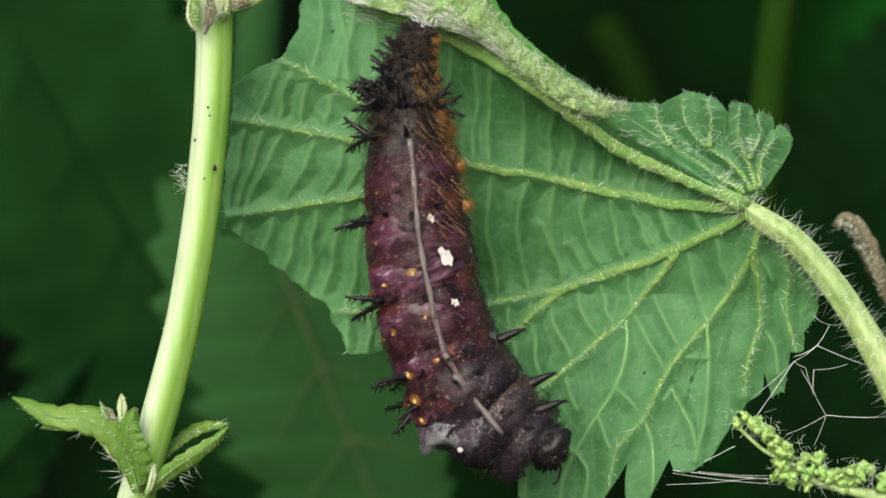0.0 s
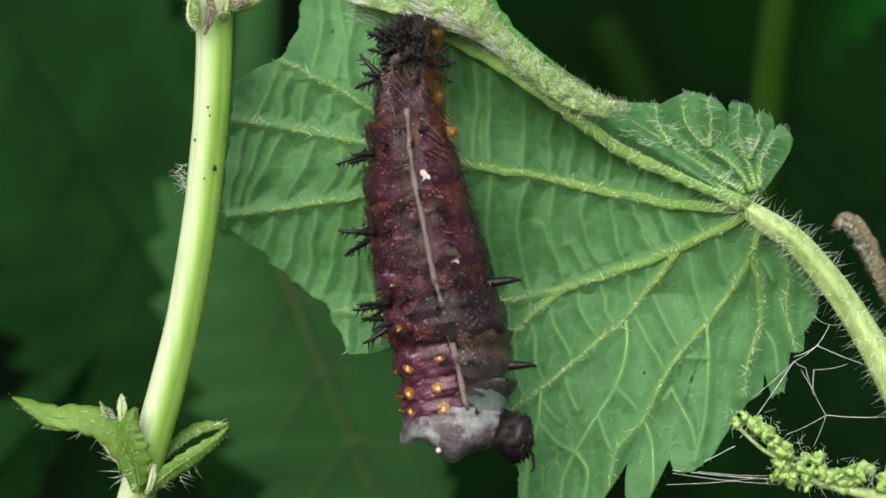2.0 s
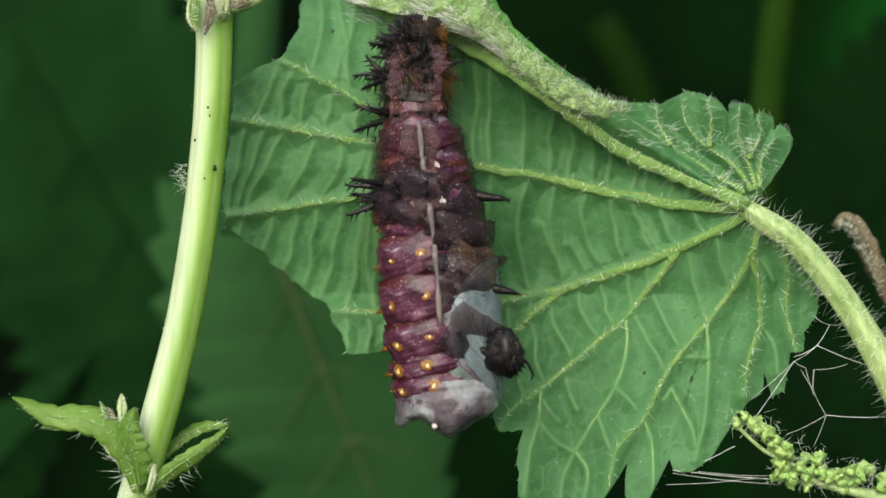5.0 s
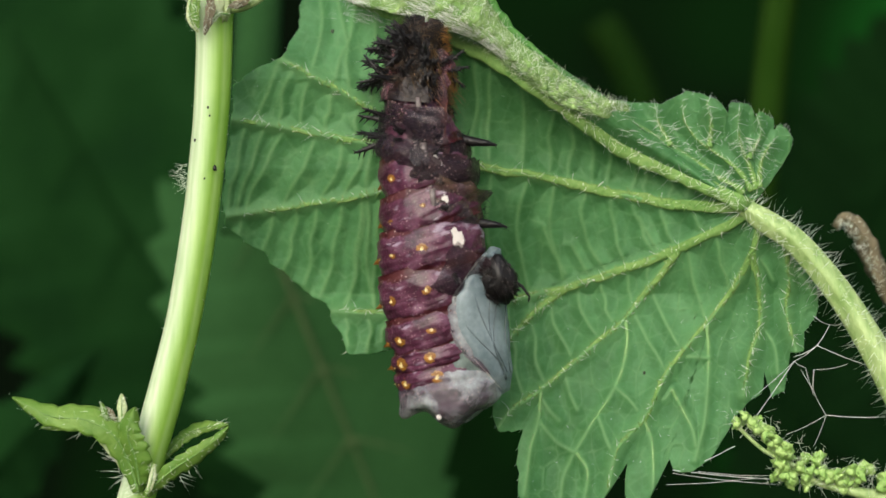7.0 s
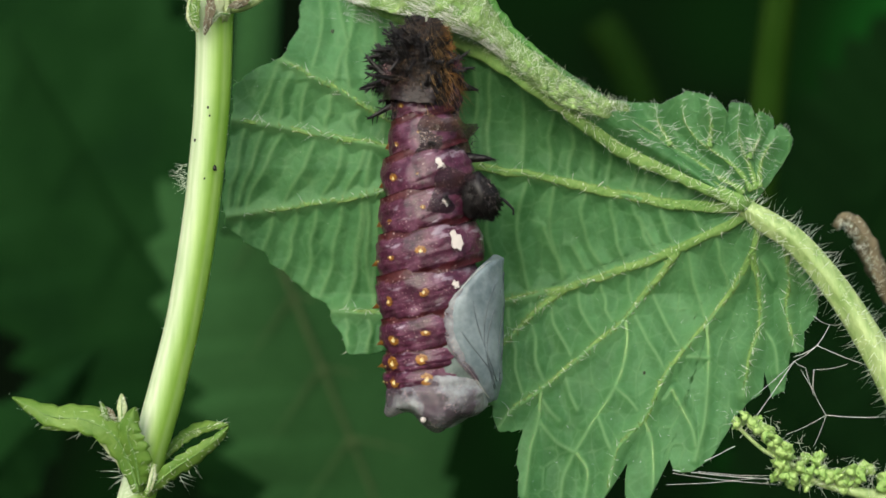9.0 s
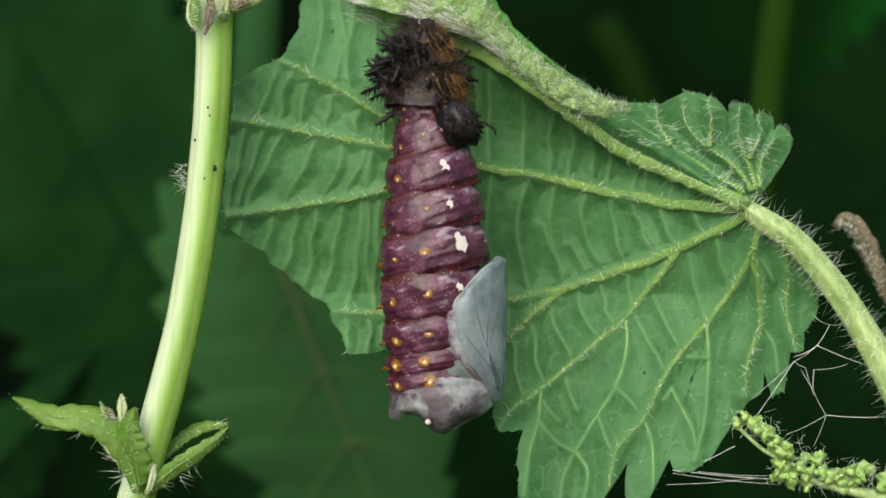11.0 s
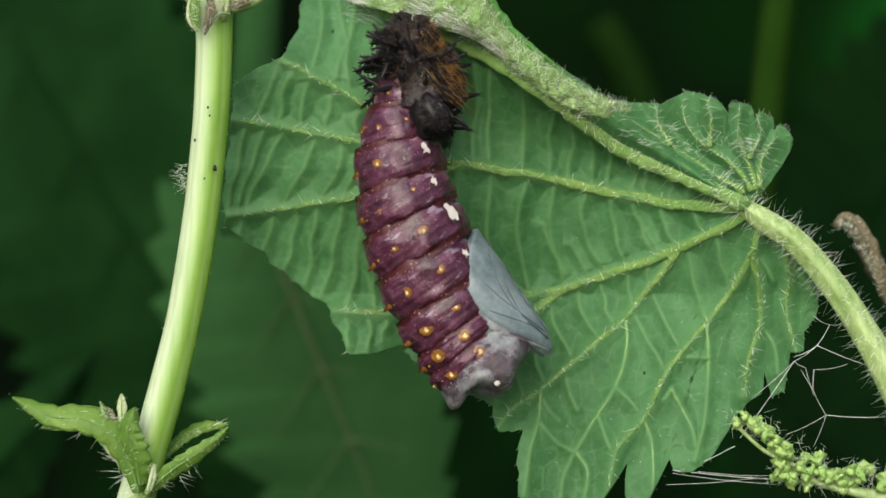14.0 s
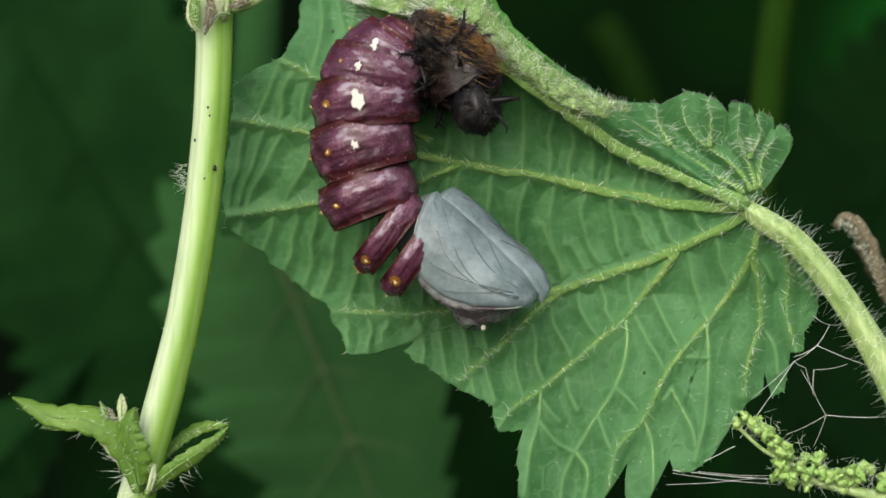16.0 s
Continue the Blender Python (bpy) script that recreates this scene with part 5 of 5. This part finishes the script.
def old_head(parent):
    bm = bmesh.new()
    bump_ball(bm, (-0.5 * MM, 0.3 * MM, 0), 1.4 * MM, 3, (0.85, 0.9, 1.2), 0.4, 3)
    bump_ball(bm, (0.1 * MM, -0.4 * MM, 0.1 * MM), 1.15 * MM, 5, (0.9, 0.9, 1.3), 0.4, 3)
    ob = part("old_head", bm, BLACK, parent, "black bristly cast-off head")
    rng = random.Random(40)
    bm = bmesh.new()
    for k in range(900):
        w = Vector((rng.uniform(-1, 1), rng.uniform(-1, 0.6), rng.uniform(-1, 1))).normalized()
        c = Vector((-0.1, -0.35, 0.05)) * MM
        out = Vector((w.x * 0.9, w.y * 0.9, w.z * 1.25))
        spike(bm, c + out * 1.05 * MM, c + out * rng.uniform(1.35, 1.75) * MM, 0.06 * MM, 3)
    tagged(part("bristles", bm, BLACK, ob), kind="stuff")
    # Pale beads paint both the head's specks and its wet glints.
    bm = bmesh.new()
    for k in range(170):
        w = Vector((rng.uniform(-1, 1), rng.uniform(-1, 0.2), rng.uniform(-1, 1))).normalized()
        bump_ball(bm, Vector((0.1, -0.4, 0.1)) * MM + Vector((w.x * 0.9, w.y * 0.9, w.z * 1.25)) * 1.22 * MM, 0.036 * MM, k, (1, 1, 1), 0.2, 1)
    tagged(part("specks_and_glints", bm, STRIPE, ob), kind="stuff")
    bm = bmesh.new()
    tube(bm, [Vector(p) * MM for p in ((0.6, 0, -0.4), (1.1, -0.1, -1.2), (1.2, -0.1, -2.1), (0.95, -0.1, -2.4))], lambda s: (0.14 - 0.08 * s) * MM, 6)
    part("mouthpart", bm, BLACK, ob)
    return ob


STOPS = [8, 15, 22, 30, 40, 62, 98, 80, 84, 88, 92, 96, 100, 104, 108, 110, 112]     # where each ring comes to rest in the heap
LEGS = {13: (12, -26, 14), 15: (16, 4, 32), 16: (38, 6, 40)}      # ring: place round it, down it, and how far it leans
SEGMENTS = [(0, 45), (45, 100), (100, 152), (152, 212), (212, 278), (278, 342), (342, 412), (412, 486), (486, 545), (545, 580), (580, 614)]


def pupa_segment(i, parent, rng, golds, spots):
    s0, s1 = SEGMENTS[i]
    mid, half = (s0 + s1) / 2, (s1 - s0) / 2
    slim = {7: 0.96, 8: 0.93, 9: 0.92, 10: 0.93}.get(i, 1.0)
    shift = Vector((-(1.04 - slim) * girth(mid) * CELL, 0, 0))     # the lower rings sit towards the back, behind the wing cases
    bm = bmesh.new()
    rings, n = [], 80
    for z in np.linspace(-1.35, 1.35, 27):
        ring = []
        for k in range(n):
            a = 360 * k / n
            base = girth(mid + z * half) * slim
            f = 1 + 0.055 * math.cos(min(1, abs(z)) * math.pi * 0.5) - 0.012 * math.exp(-((z - 0.45) / 0.12) ** 2) - (0.035 + 0.05 * max(0, abs(z) - 1.1) if abs(z) > 1 else 0)
            f += 0.06 * noise.noise((a / 34.0, z * 1.0, i * 5.0)) + 0.03 * noise.noise((a / 11.0, z * 2.6, i * 5.0)) + 0.008 * noise.noise((a / 3.0, z * 8, i * 5.0))
            f *= 1 - 0.03 * math.cos(radians(a))
            ring.append(bm.verts.new(around(a, base * f * CELL, -z * half * CELL) + shift))
        rings.append(ring)
    for p, q in zip(rings, rings[1:]):
        for k in range(n):
            bm.faces.new((p[k], p[(k + 1) % n], q[(k + 1) % n], q[k]))
    bm.faces.new(rings[0])
    bm.faces.new(rings[-1][::-1])
    ob = part("body_segment", bm, PUPA, parent)
    ob.data.materials.append(PUPA_RED)
    for f in ob.data.polygons:
        if abs(f.center.z) > half * CELL * (0.93 + 0.25 * noise.noise(f.center * 900)):
            f.material_index = 1
    r = girth(mid) * slim * 1.05
    if i >= 2:
        for a, size in ((180, 0.75), (163, 0.35), (140, 1.05), (101, 0.95 if i > 5 else 0.6), (228, 1.0)):
            a, up = a + rng.uniform(-5, 5), rng.uniform(-0.15, 0.15) * half * CELL
            big = {7: 1.0, 8: 1.1, 9: 1.1, 10: 1.1}.get(i, 0.62 + 0.1 * max(0, i - 3)) * rng.uniform(0.85, 1.15) * size
            swell = 1.0 + 0.06 * noise.noise((a / 34.0, 0.0, i * 5.0)) - 0.03 * math.cos(radians(a))
            pose_here = Matrix.Translation(shift) @ radial(a, r * swell * CELL, up) @ Matrix.Scale(big, 4)
            for name, mesh in (("spot", spots), ("thorn", golds)):
                sp = new(name, mesh)
                sp.parent = ob
                sp.matrix_basis = pose_here
    # brown cones with a bright tip along the back
    if 3 <= i <= 9:
        for a in (176, 206):
            bm = bmesh.new()
            spike(bm, (-0.12 * MM, 0, 0), ((0.3 if i < 6 else 0.48) * MM, 0, -0.08 * MM), 0.28 * MM, 10)
            for v in bm.verts:
                v.co += 0.05 * MM * Vector((0, noise.noise(v.co * 4000), noise.noise(v.co * 3000)))
            cone = part("tubercle", bm, SPOT, ob)
            cone.matrix_basis = Matrix.Translation(shift) @ radial(a, r * 1.03 * CELL, 0)
    # pale shed flakes on the flank
    if i in (2, 3, 4, 5, 6, 7):
        a, size = {2: (72, 0.4), 3: (70, 0.25), 4: (74, 0.55), 5: (72, 0.5), 6: (64, 0.8), 7: (66, 0.45)}[i]
        bm = bmesh.new()
        rr = r * 1.03 * CELL
        centre = bm.verts.new(around(a, rr, 0))
        edge = []
        for k in range(14):
            w = 2 * math.pi * k / 14
            q = size * rng.uniform(0.4, 1.15)
            edge.append(bm.verts.new(around(a + math.degrees(0.62 * q * MM * math.cos(w) / rr), rr, q * 0.9 * MM * math.sin(w))))
        for k in range(14):
            bm.faces.new((centre, edge[k], edge[(k + 1) % 14]))
        for v in list(bm.verts):
            v.co += 0.02 * MM * Vector((noise.noise(v.co * 3000), -1, noise.noise(v.co * 2500)))
        part("flake", bm, FLAKE, ob, "cream white flake")
    return ob


def pupa_head(parent):
    """Chest and head with two blunt horns and a keel on the back."""
    bm = bmesh.new()
    rings, n = [], 72
    drop = curve([(-1.2, 0.86), (-0.95, 0.84), (-0.72, 0.72), (-0.5, 0.70), (-0.3, 0.88), (-0.02, 1.0), (0.22, 0.9), (0.45, 0.78), (0.75, 0.74), (1.2, 0.5)], 80)
    for z in np.r_[np.linspace(0, 0.9, 20), np.linspace(0.92, 1, 10)]:
        ring = []
        for k in range(n):
            a = 360 * k / n
            cx, cy = math.cos(radians(a)), math.sin(radians(a))
            f = 1 + 0.2 * math.exp(-((a - 180) / 18) ** 2) * math.exp(-((z - 0.94) / 0.25) ** 2)
            f += 0.05 * noise.noise((cx * 2, cy * 2, z * 2.5)) + 0.035 * noise.noise((cx * 6, cy * 6, z * 7)) + 0.025 * noise.noise((cx * 16, cy * 16, z * 18)) - 0.06 * math.exp(-((z - 0.2) / 0.1) ** 2)
            r = 91 * max(0.0, 1 - z ** 9) ** 0.55 * f * min(1, 0.82 + z * 1.4)
            low = float(np.interp(r * cx / 91, drop[:, 0], drop[:, 1])) * (1 - 0.12 * (r * cy / 91) ** 2)
            ring.append(bm.verts.new(around(a, r * CELL, -(z * 112 * (1 + (low - 1) * z) - 45) * CELL)))
        rings.append(ring)
    for p, q in zip(rings, rings[1:]):
        for k in range(n):
            bm.faces.new((p[k], p[(k + 1) % n], q[(k + 1) % n], q[k]))
    bm.faces.new(rings[0])
    bm.faces.new(rings[-1][::-1])
    ob = part("pupa_head", bm, PUPA_HEAD, parent, "grey-violet chrysalis head and chest")
    for theta, z in ((108, -38),):
        bm = bmesh.new()
        bump_ball(bm, around(theta, 84 * CELL, z * CELL), 0.2 * MM, 3, (1, 1, 1), 0.4)
        part("spot", bm, FLAKE, ob)
    return ob


def wing_case(parent, sign):
    """A wing-shaped shell that wraps the belly side; its tip points to the tail."""
    bm = bmesh.new()
    nz, na = 44, 22
    rows = []

    ks = curve([(0, 12), (0.06, 42), (0.17, 67), (0.34, 86), (0.54, 84), (0.72, 70), (0.9, 44), (1, 20)], 60)

    def spread(z):
        return float(np.interp(z, ks[:, 0], ks[:, 1]))

    for i in range(nz + 1):
        z = i / nz                      # 0 at the tip, 1 at the chest
        wide = spread(z) * (1 + 0.06 * noise.noise((z * 7.0, 2.0, sign)) + 0.03 * noise.noise((z * 22.0, 5.0, sign)))
        row = []
        for k in range(na + 1):
            f = k / na
            a = sign * (-8 + (wide + 8) * f)
            s = 385 + 262 * z
            r = (girth(min(s, 640)) + 7) * (1 + 0.06 * math.sin(math.pi * f) + 0.03 * noise.noise((f * 4, z * 5, 1.0)) + 0.012 * noise.noise((f * 14, z * 18, 2.0))) * (1 - 0.1 * max(0, z - 0.85) / 0.15)
            if k in (0, na) or i in (0, nz):
                r -= 12
            row.append(bm.verts.new(around(a, r * CELL, -(s - 560) * CELL)))
        rows.append(row)
    for p, q in zip(rows, rows[1:]):
        for k in range(na):
            bm.faces.new((p[k], p[k + 1], q[k + 1], q[k]) if sign > 0 else (p[k + 1], p[k], q[k], q[k + 1]))
    ob = part("wing_case", bm, WING, parent, "pale blue-grey translucent wing case")

    def on(f, z, up=0.0):
        wide = spread(z)
        s = 385 + 262 * z
        return around(sign * (-8 + (wide + 8) * f), ((girth(min(s, 640)) + 7) * (1 + 0.06 * math.sin(math.pi * f)) + up) * CELL, -(s - 560) * CELL)

    for f0, f1, z0, z1, bend in ((0.75, 0.3, 0.9, 0.12, 0.05), (0.7, 0.55, 0.9, 0.2, 0.02), (0.62, 0.78, 0.85, 0.3, -0.03), (0.5, 0.2, 0.85, 0.3, 0.03), (0.45, 0.1, 0.8, 0.5, 0.0), (0.66, 0.9, 0.8, 0.5, 0.0)):
        bm = bmesh.new()
        tube(bm, [on(f0 + (f1 - f0) * k + bend * math.sin(3.14 * k), z0 + (z1 - z0) * k, 0.6) for k in np.linspace(0, 1, 16)], 0.032 * MM, 5)
        part("wing_vein", bm, WING_VEIN, ob)
    bm = bmesh.new()
    tube(bm, [on(1.0, k, -5.5) for k in np.linspace(0.04, 0.96, 30)], 0.03 * MM, 6)
    part("wing_rim", bm, RIM, ob, "pale rim of the wing case")
    # the edge of the hind wing shows as a narrow sliver beside it
    bm = bmesh.new()
    rows = []
    for z in np.linspace(0.22, 0.84, 26):
        wide = 11 * math.sin(math.pi * (z - 0.22) / 0.62) ** 0.7
        rows.append([bm.verts.new(around(sign * (spread(z) - 7 + (7 + wide) * f), (girth(385 + 262 * z) + 4 - 9 * (f == 1) + 2.5 * noise.noise((f * 5, z * 14, 3.0))) * CELL, -(385 + 262 * z - 560) * CELL)) for f in np.linspace(0, 1, 6)])
    for p, q in zip(rows, rows[1:]):
        for k in range(5):
            bm.faces.new((p[k], p[k + 1], q[k + 1], q[k]))
    part("hind_wing_edge", bm, PUPA_HEAD, ob, "narrow grey-lilac sliver of the hind wing")
    return ob


def caterpillar():
    thing = new("pupating_caterpillar")
    base = at(750, 40, 0)
    thing.location = base
    rng = random.Random(77)
    spines = [spine_mesh("spine", long, n, k) for k, (long, n) in enumerate(((2.1, 13), (1.9, 12), (2.3, 14)))]
    bm = bmesh.new()
    bump_ball(bm, (0, 0, 0), 0.19 * MM, 4, (0.42, 1, 0.8), 0.7, 3)
    spike(bm, (0.05 * MM, 0, 0), (0.26 * MM, 0.02 * MM, -0.03 * MM), 0.07 * MM, 6)
    golds = bpy.data.meshes.new("thorn")
    bm.to_mesh(golds)
    bm.free()
    golds.materials.append(GOLD)
    bm = bmesh.new()
    bump_ball(bm, (0, 0, 0), 0.42 * MM, 2, (0.14, 1, 0.85), 0.3, 3)
    me = bpy.data.meshes.new("spot")
    bm.to_mesh(me)
    bm.free()
    me.materials.append(SPOT)
    moving = []

    def keyed(ob, pose_at):
        moving.append((ob, [(st["t"], Matrix.Translation(-base) @ pose_at(st)) for st in STAGES]))

    lines = {st["t"]: (Line(st["body"], LENGTH), Line(st["skin"])) for st in STAGES}

    for i in range(len(SEGMENTS)):
        ob = pupa_segment(i, thing, rng, golds, me)
        mid = sum(SEGMENTS[i]) / 2
        keyed(ob, lambda st, mid=mid, lean=(14, 14, 14, 15, 15, 15, 14, 12, 10, 8, 6)[i]: stand(lines[st["t"]][0], LENGTH * (mid / LENGTH) ** st["squeeze"], st["twist"], 0, -lean))

    def tucked(st, dx, dz):
        """The last moments: the head end swings in behind the wing cases."""
        k = min(1, max(0, (st["t"] - 15.7) / 0.3))
        return Matrix.Translation(Vector((dx * k, 0, -dz * k)) * CELL)

    keyed(pupa_head(thing), lambda st: tucked(st, 62, -4) @ stand(lines[st["t"]][0], 630 - 12 * min(1, max(0, (st["t"] - 13.5) / 0.4)) - 36 * min(1, max(0, (st["t"] - 15.5) / 0.3)), st["twist"], 3.0 * min(1, max(0, (st["t"] - 15.7) / 0.2))))
    bm = bmesh.new()
    rings = []
    for s in np.linspace(425, 690, 30):
        rr = girth(s) * 0.88 * math.sqrt(max(0.02, 1 - ((s - 590) / (165 if s < 590 else 101)) ** 4))
        rings.append([bm.verts.new(around(a, rr * CELL * (1 + 0.02 * noise.noise((a / 20, s / 20, 3))), -(s - 560) * CELL) + Vector((0.55 * MM, 0, 0))) for a in np.linspace(0, 360, 48, endpoint=False)])
    for p, q in zip(rings, rings[1:]):
        for k in range(48):
            bm.faces.new((p[k], p[(k + 1) % 48], q[(k + 1) % 48], q[k]))
    bm.faces.new(rings[0])
    bm.faces.new(rings[-1][::-1])
    keyed(part("belly", bm, BELLY, thing, "grey-green translucent belly between the wing cases"), lambda st: tucked(st, 46, -4) @ stand(lines[st["t"]][0], 560 - 12 * min(1, max(0, (st["t"] - 13.5) / 0.4)) - 33 * min(1, max(0, (st["t"] - 15.5) / 0.3)), st["twist"], 2.0 * min(1, max(0, (st["t"] - 15.7) / 0.2))))
    for sign in (1, -1):
        def wing_pose(st, sign=sign):
            lean, dx, dz = st["wing"]
            dx += float(np.interp(st["t"], (3, 6, 13.5, 14), (0, 16, 16, 0))) - sign * st["splay"]
            m = stand(lines[st["t"]][0], 560, st["twist"] * (0.3 if st["twist"] < 0 else 1), 0.025 * max(0, dx), 0)
            tuck = float(np.interp(st["t"], (0, 1, 3, 4, 6), (34, 34, 26, 9, 0)))
            return Matrix.Translation(Vector((dx, 0, -dz)) * CELL) @ m @ Matrix.Rotation(radians(lean), 4, "Y") @ Matrix.Translation(around(48 * sign, -tuck * CELL, 0))
        keyed(wing_case(thing, sign), wing_pose)

    for i, (s0, half, r, kind) in enumerate(RINGS):
        for j in (0, 1):
            ob = half_ring(i, j, thing, spines, rng)
            jit = (rng.uniform(-1, 1), rng.uniform(-1, 1), rng.uniform(-1, 1))

            def pose_of(st, s0=s0, r=r, i=i, j=j, jit=jit):
                skin = lines[st["t"]][1]
                opened = min(1.0, st["t"] / 3.2)                  # the chest splits along the back and straightens

                def slid(w):
                    lag = float(np.interp(s0, (600, 640, 688, 738, 780), (0, 0, -3, -4, -62))) * min(1, max(0, (600 - st["left"]) / 120))
                    d = st["right"] + opened * lag if s0 > 600 else max(st["right"], 0.93 * st["left"])
                    back = st["left"] + opened * max(0.0, s0 - 620) * 0.95
                    d = d + (back - d) * w
                    stop = STOPS[i] * st["bunch"]
                    x = s0 - d
                    return rest_on(x, stop)
                mine = 0.92 if s0 > 600 else 0.8
                s = (1 - mine) * slid(1 - j) + mine * slid(j)
                tilt = math.degrees(math.atan2(slid(0) - slid(1), 2 * r)) * 0.75
                heap = min(1.0, max(0.0, (max(st["left"], st["right"]) - 250) / 350))
                loose = heap * min(1, max(0.0, (230 - s) / 120)) + 0.12 * min(1, max(0.0, (s0 - s) / 260))
                room = girth(s) + 5 + 13 * loose * jit[0] + (14 * heap * (1 - i / 5) + 6 * heap if i < 6 else 0)
                if j == 0 and s > 350:                            # the skin still lies over the wing cases
                    room = max(room, ((girth(s) + 9) * 1.06 + 4) * min(1, 0.86 + (s - 350) / 300))
                if s0 > 600:
                    room = room + (r - room) * max(0, 1 - (s0 - s) / 120)
                if i in (5, 6):
                    room += (r - 6 - room) * heap
                if i >= 7:                                        # the last rings crumple inside the hairy ones
                    room -= 0.65 * r * heap * min(1, max(0.0, (200 - s) / 60))
                pull = max(-20.0 * min(1.0, max(0.0, (st["t"] - 1.5) / 3)) if i > 5 else -7.0, min((0.36 + 0.12 * heap) * r, r - room))        # the halves lap over one another where the skin is narrower
                tilt = max(-46, min(46, tilt))
                m = stand(skin, s, 0, 0, tilt * (1 - 0.5 * heap) + 20 * loose * jit[1])
                back = 0.9 * pull + (5 if j == 0 and pull > 0 else 0)
                if i >= 7:
                    back += (44 if i < 13 else 66) * heap * min(1, max(0.0, (210 - s) / 60))
                return m @ Matrix.Translation(Vector((-pull if j == 0 else pull, back, 0)) * CELL) @ Matrix.Rotation(radians(7 * loose * jit[2]), 4, "Z")
            keyed(ob, pose_of)
            # true legs of the chest, false legs further up
            if i in LEGS and j == 0:
                bm = bmesh.new()
                theta, down, turn = LEGS[i]
                o = around(theta, r * 0.96 * CELL, -down * CELL)
                w = Vector((math.cos(radians(turn)), -0.12, -math.sin(radians(turn))))
                bend = Vector((0, 0, 0.16))
                tube(bm, [o - w * 0.6 * MM, o + w * 0.3 * MM, o + (w * 1.5 + bend) * MM, o + (w * 2.3 + bend * 1.2) * MM], lambda s: (0.4 * (1 - s) ** 0.8 + 0.04) * MM * (1 + 0.15 * math.sin(s * 21)), 8)
                for k in range(26):
                    q = o + (w * (0.2 + 0.08 * k) + Vector((0, -0.25, 0.1))) * MM
                    spike(bm, q, q + Vector((0.5, rng.uniform(-0.5, 0.2), rng.uniform(-0.8, 0.8))) * 0.6 * MM, 0.035 * MM, 3)
                leg = part("leg", bm, BLACK, ob, "black pointed true leg")
                if i > 13:                                        # it swings up as the chest straightens
                    moving.append((leg, [(st["t"], Matrix.Translation(o) @ Matrix.Rotation(radians(-34 * min(1, st["t"] / 2.4)), 4, "Y") @ Matrix.Translation(-o)) for st in STAGES]))
            if kind in ("top", "mid", "spined") and i < 9 and j == 0:
                bm = bmesh.new()
                proleg(bm, around(6, r * 1.0 * CELL, 0), (1, -0.2, 0.1), i)
                part("false_leg", bm, TAN, ob, "tan bristly false leg")
    # the pale windpipe thread, in short lengths that slide with the skin
    for i in range(7, 15):
        s0, half, r, kind = RINGS[i]
        bm = bmesh.new()
        tube(bm, [Vector((1.2 * math.sin(z * 2.2 + i * 2), 0, -z * half * (1.3 if i < 12 else 1.45))) * CELL for z in np.linspace(-1, 1, 9)], lambda s: (0.17 + 0.05 * math.sin(s * 9 + i)) * MM, 8, 0, 0.35)
        ob = part("windpipe", bm, STRIPE, thing, "pale windpipe thread under the skin")

        def pipe_pose(st, s0=s0, i=i, r=r):
            d = (st["left"] + st["right"]) / 2
            opened = min(1.0, st["t"] / 3.2)
            s = s0 - d + opened * max(0, s0 - 580) * 0.8
            stop = 20 + i * 8.0
            s = rest_on(s, stop)
            heap = max(min(1.0, max(0.0, (max(st["left"], st["right"]) - 380) / 200)), min(1.0, max(0.0, (190 - s) / 50)))
            skin = lines[st["t"]][1]
            pull = max(-14.0, min(0.36 * r, r - girth(s) - 5))
            if s0 > 600:
                pull *= 1 - max(0, 1 - (s0 - s) / 120)
            out = (r - 0.9 * pull) * 1.03 + 1
            return stand(skin, s) @ Matrix.Translation(around(88, (out * (1 - 0.5 * heap)) * CELL, 0))
        keyed(ob, pipe_pose)
    keyed(old_head(thing), lambda st: Matrix.Translation(at(st["head"][0], st["head"][1], -2.2)) @ Matrix.Rotation(radians(-st["head"][2]), 4, "Y"))
    tagged(thing, "purple-brown spiny caterpillar moulting into a chrysalis under the leaf", "caterpillar")
    return moving


MOVING = caterpillar()


def motions():
    for ob, rows in MOVING:
        walk(ob, rows)


motions()
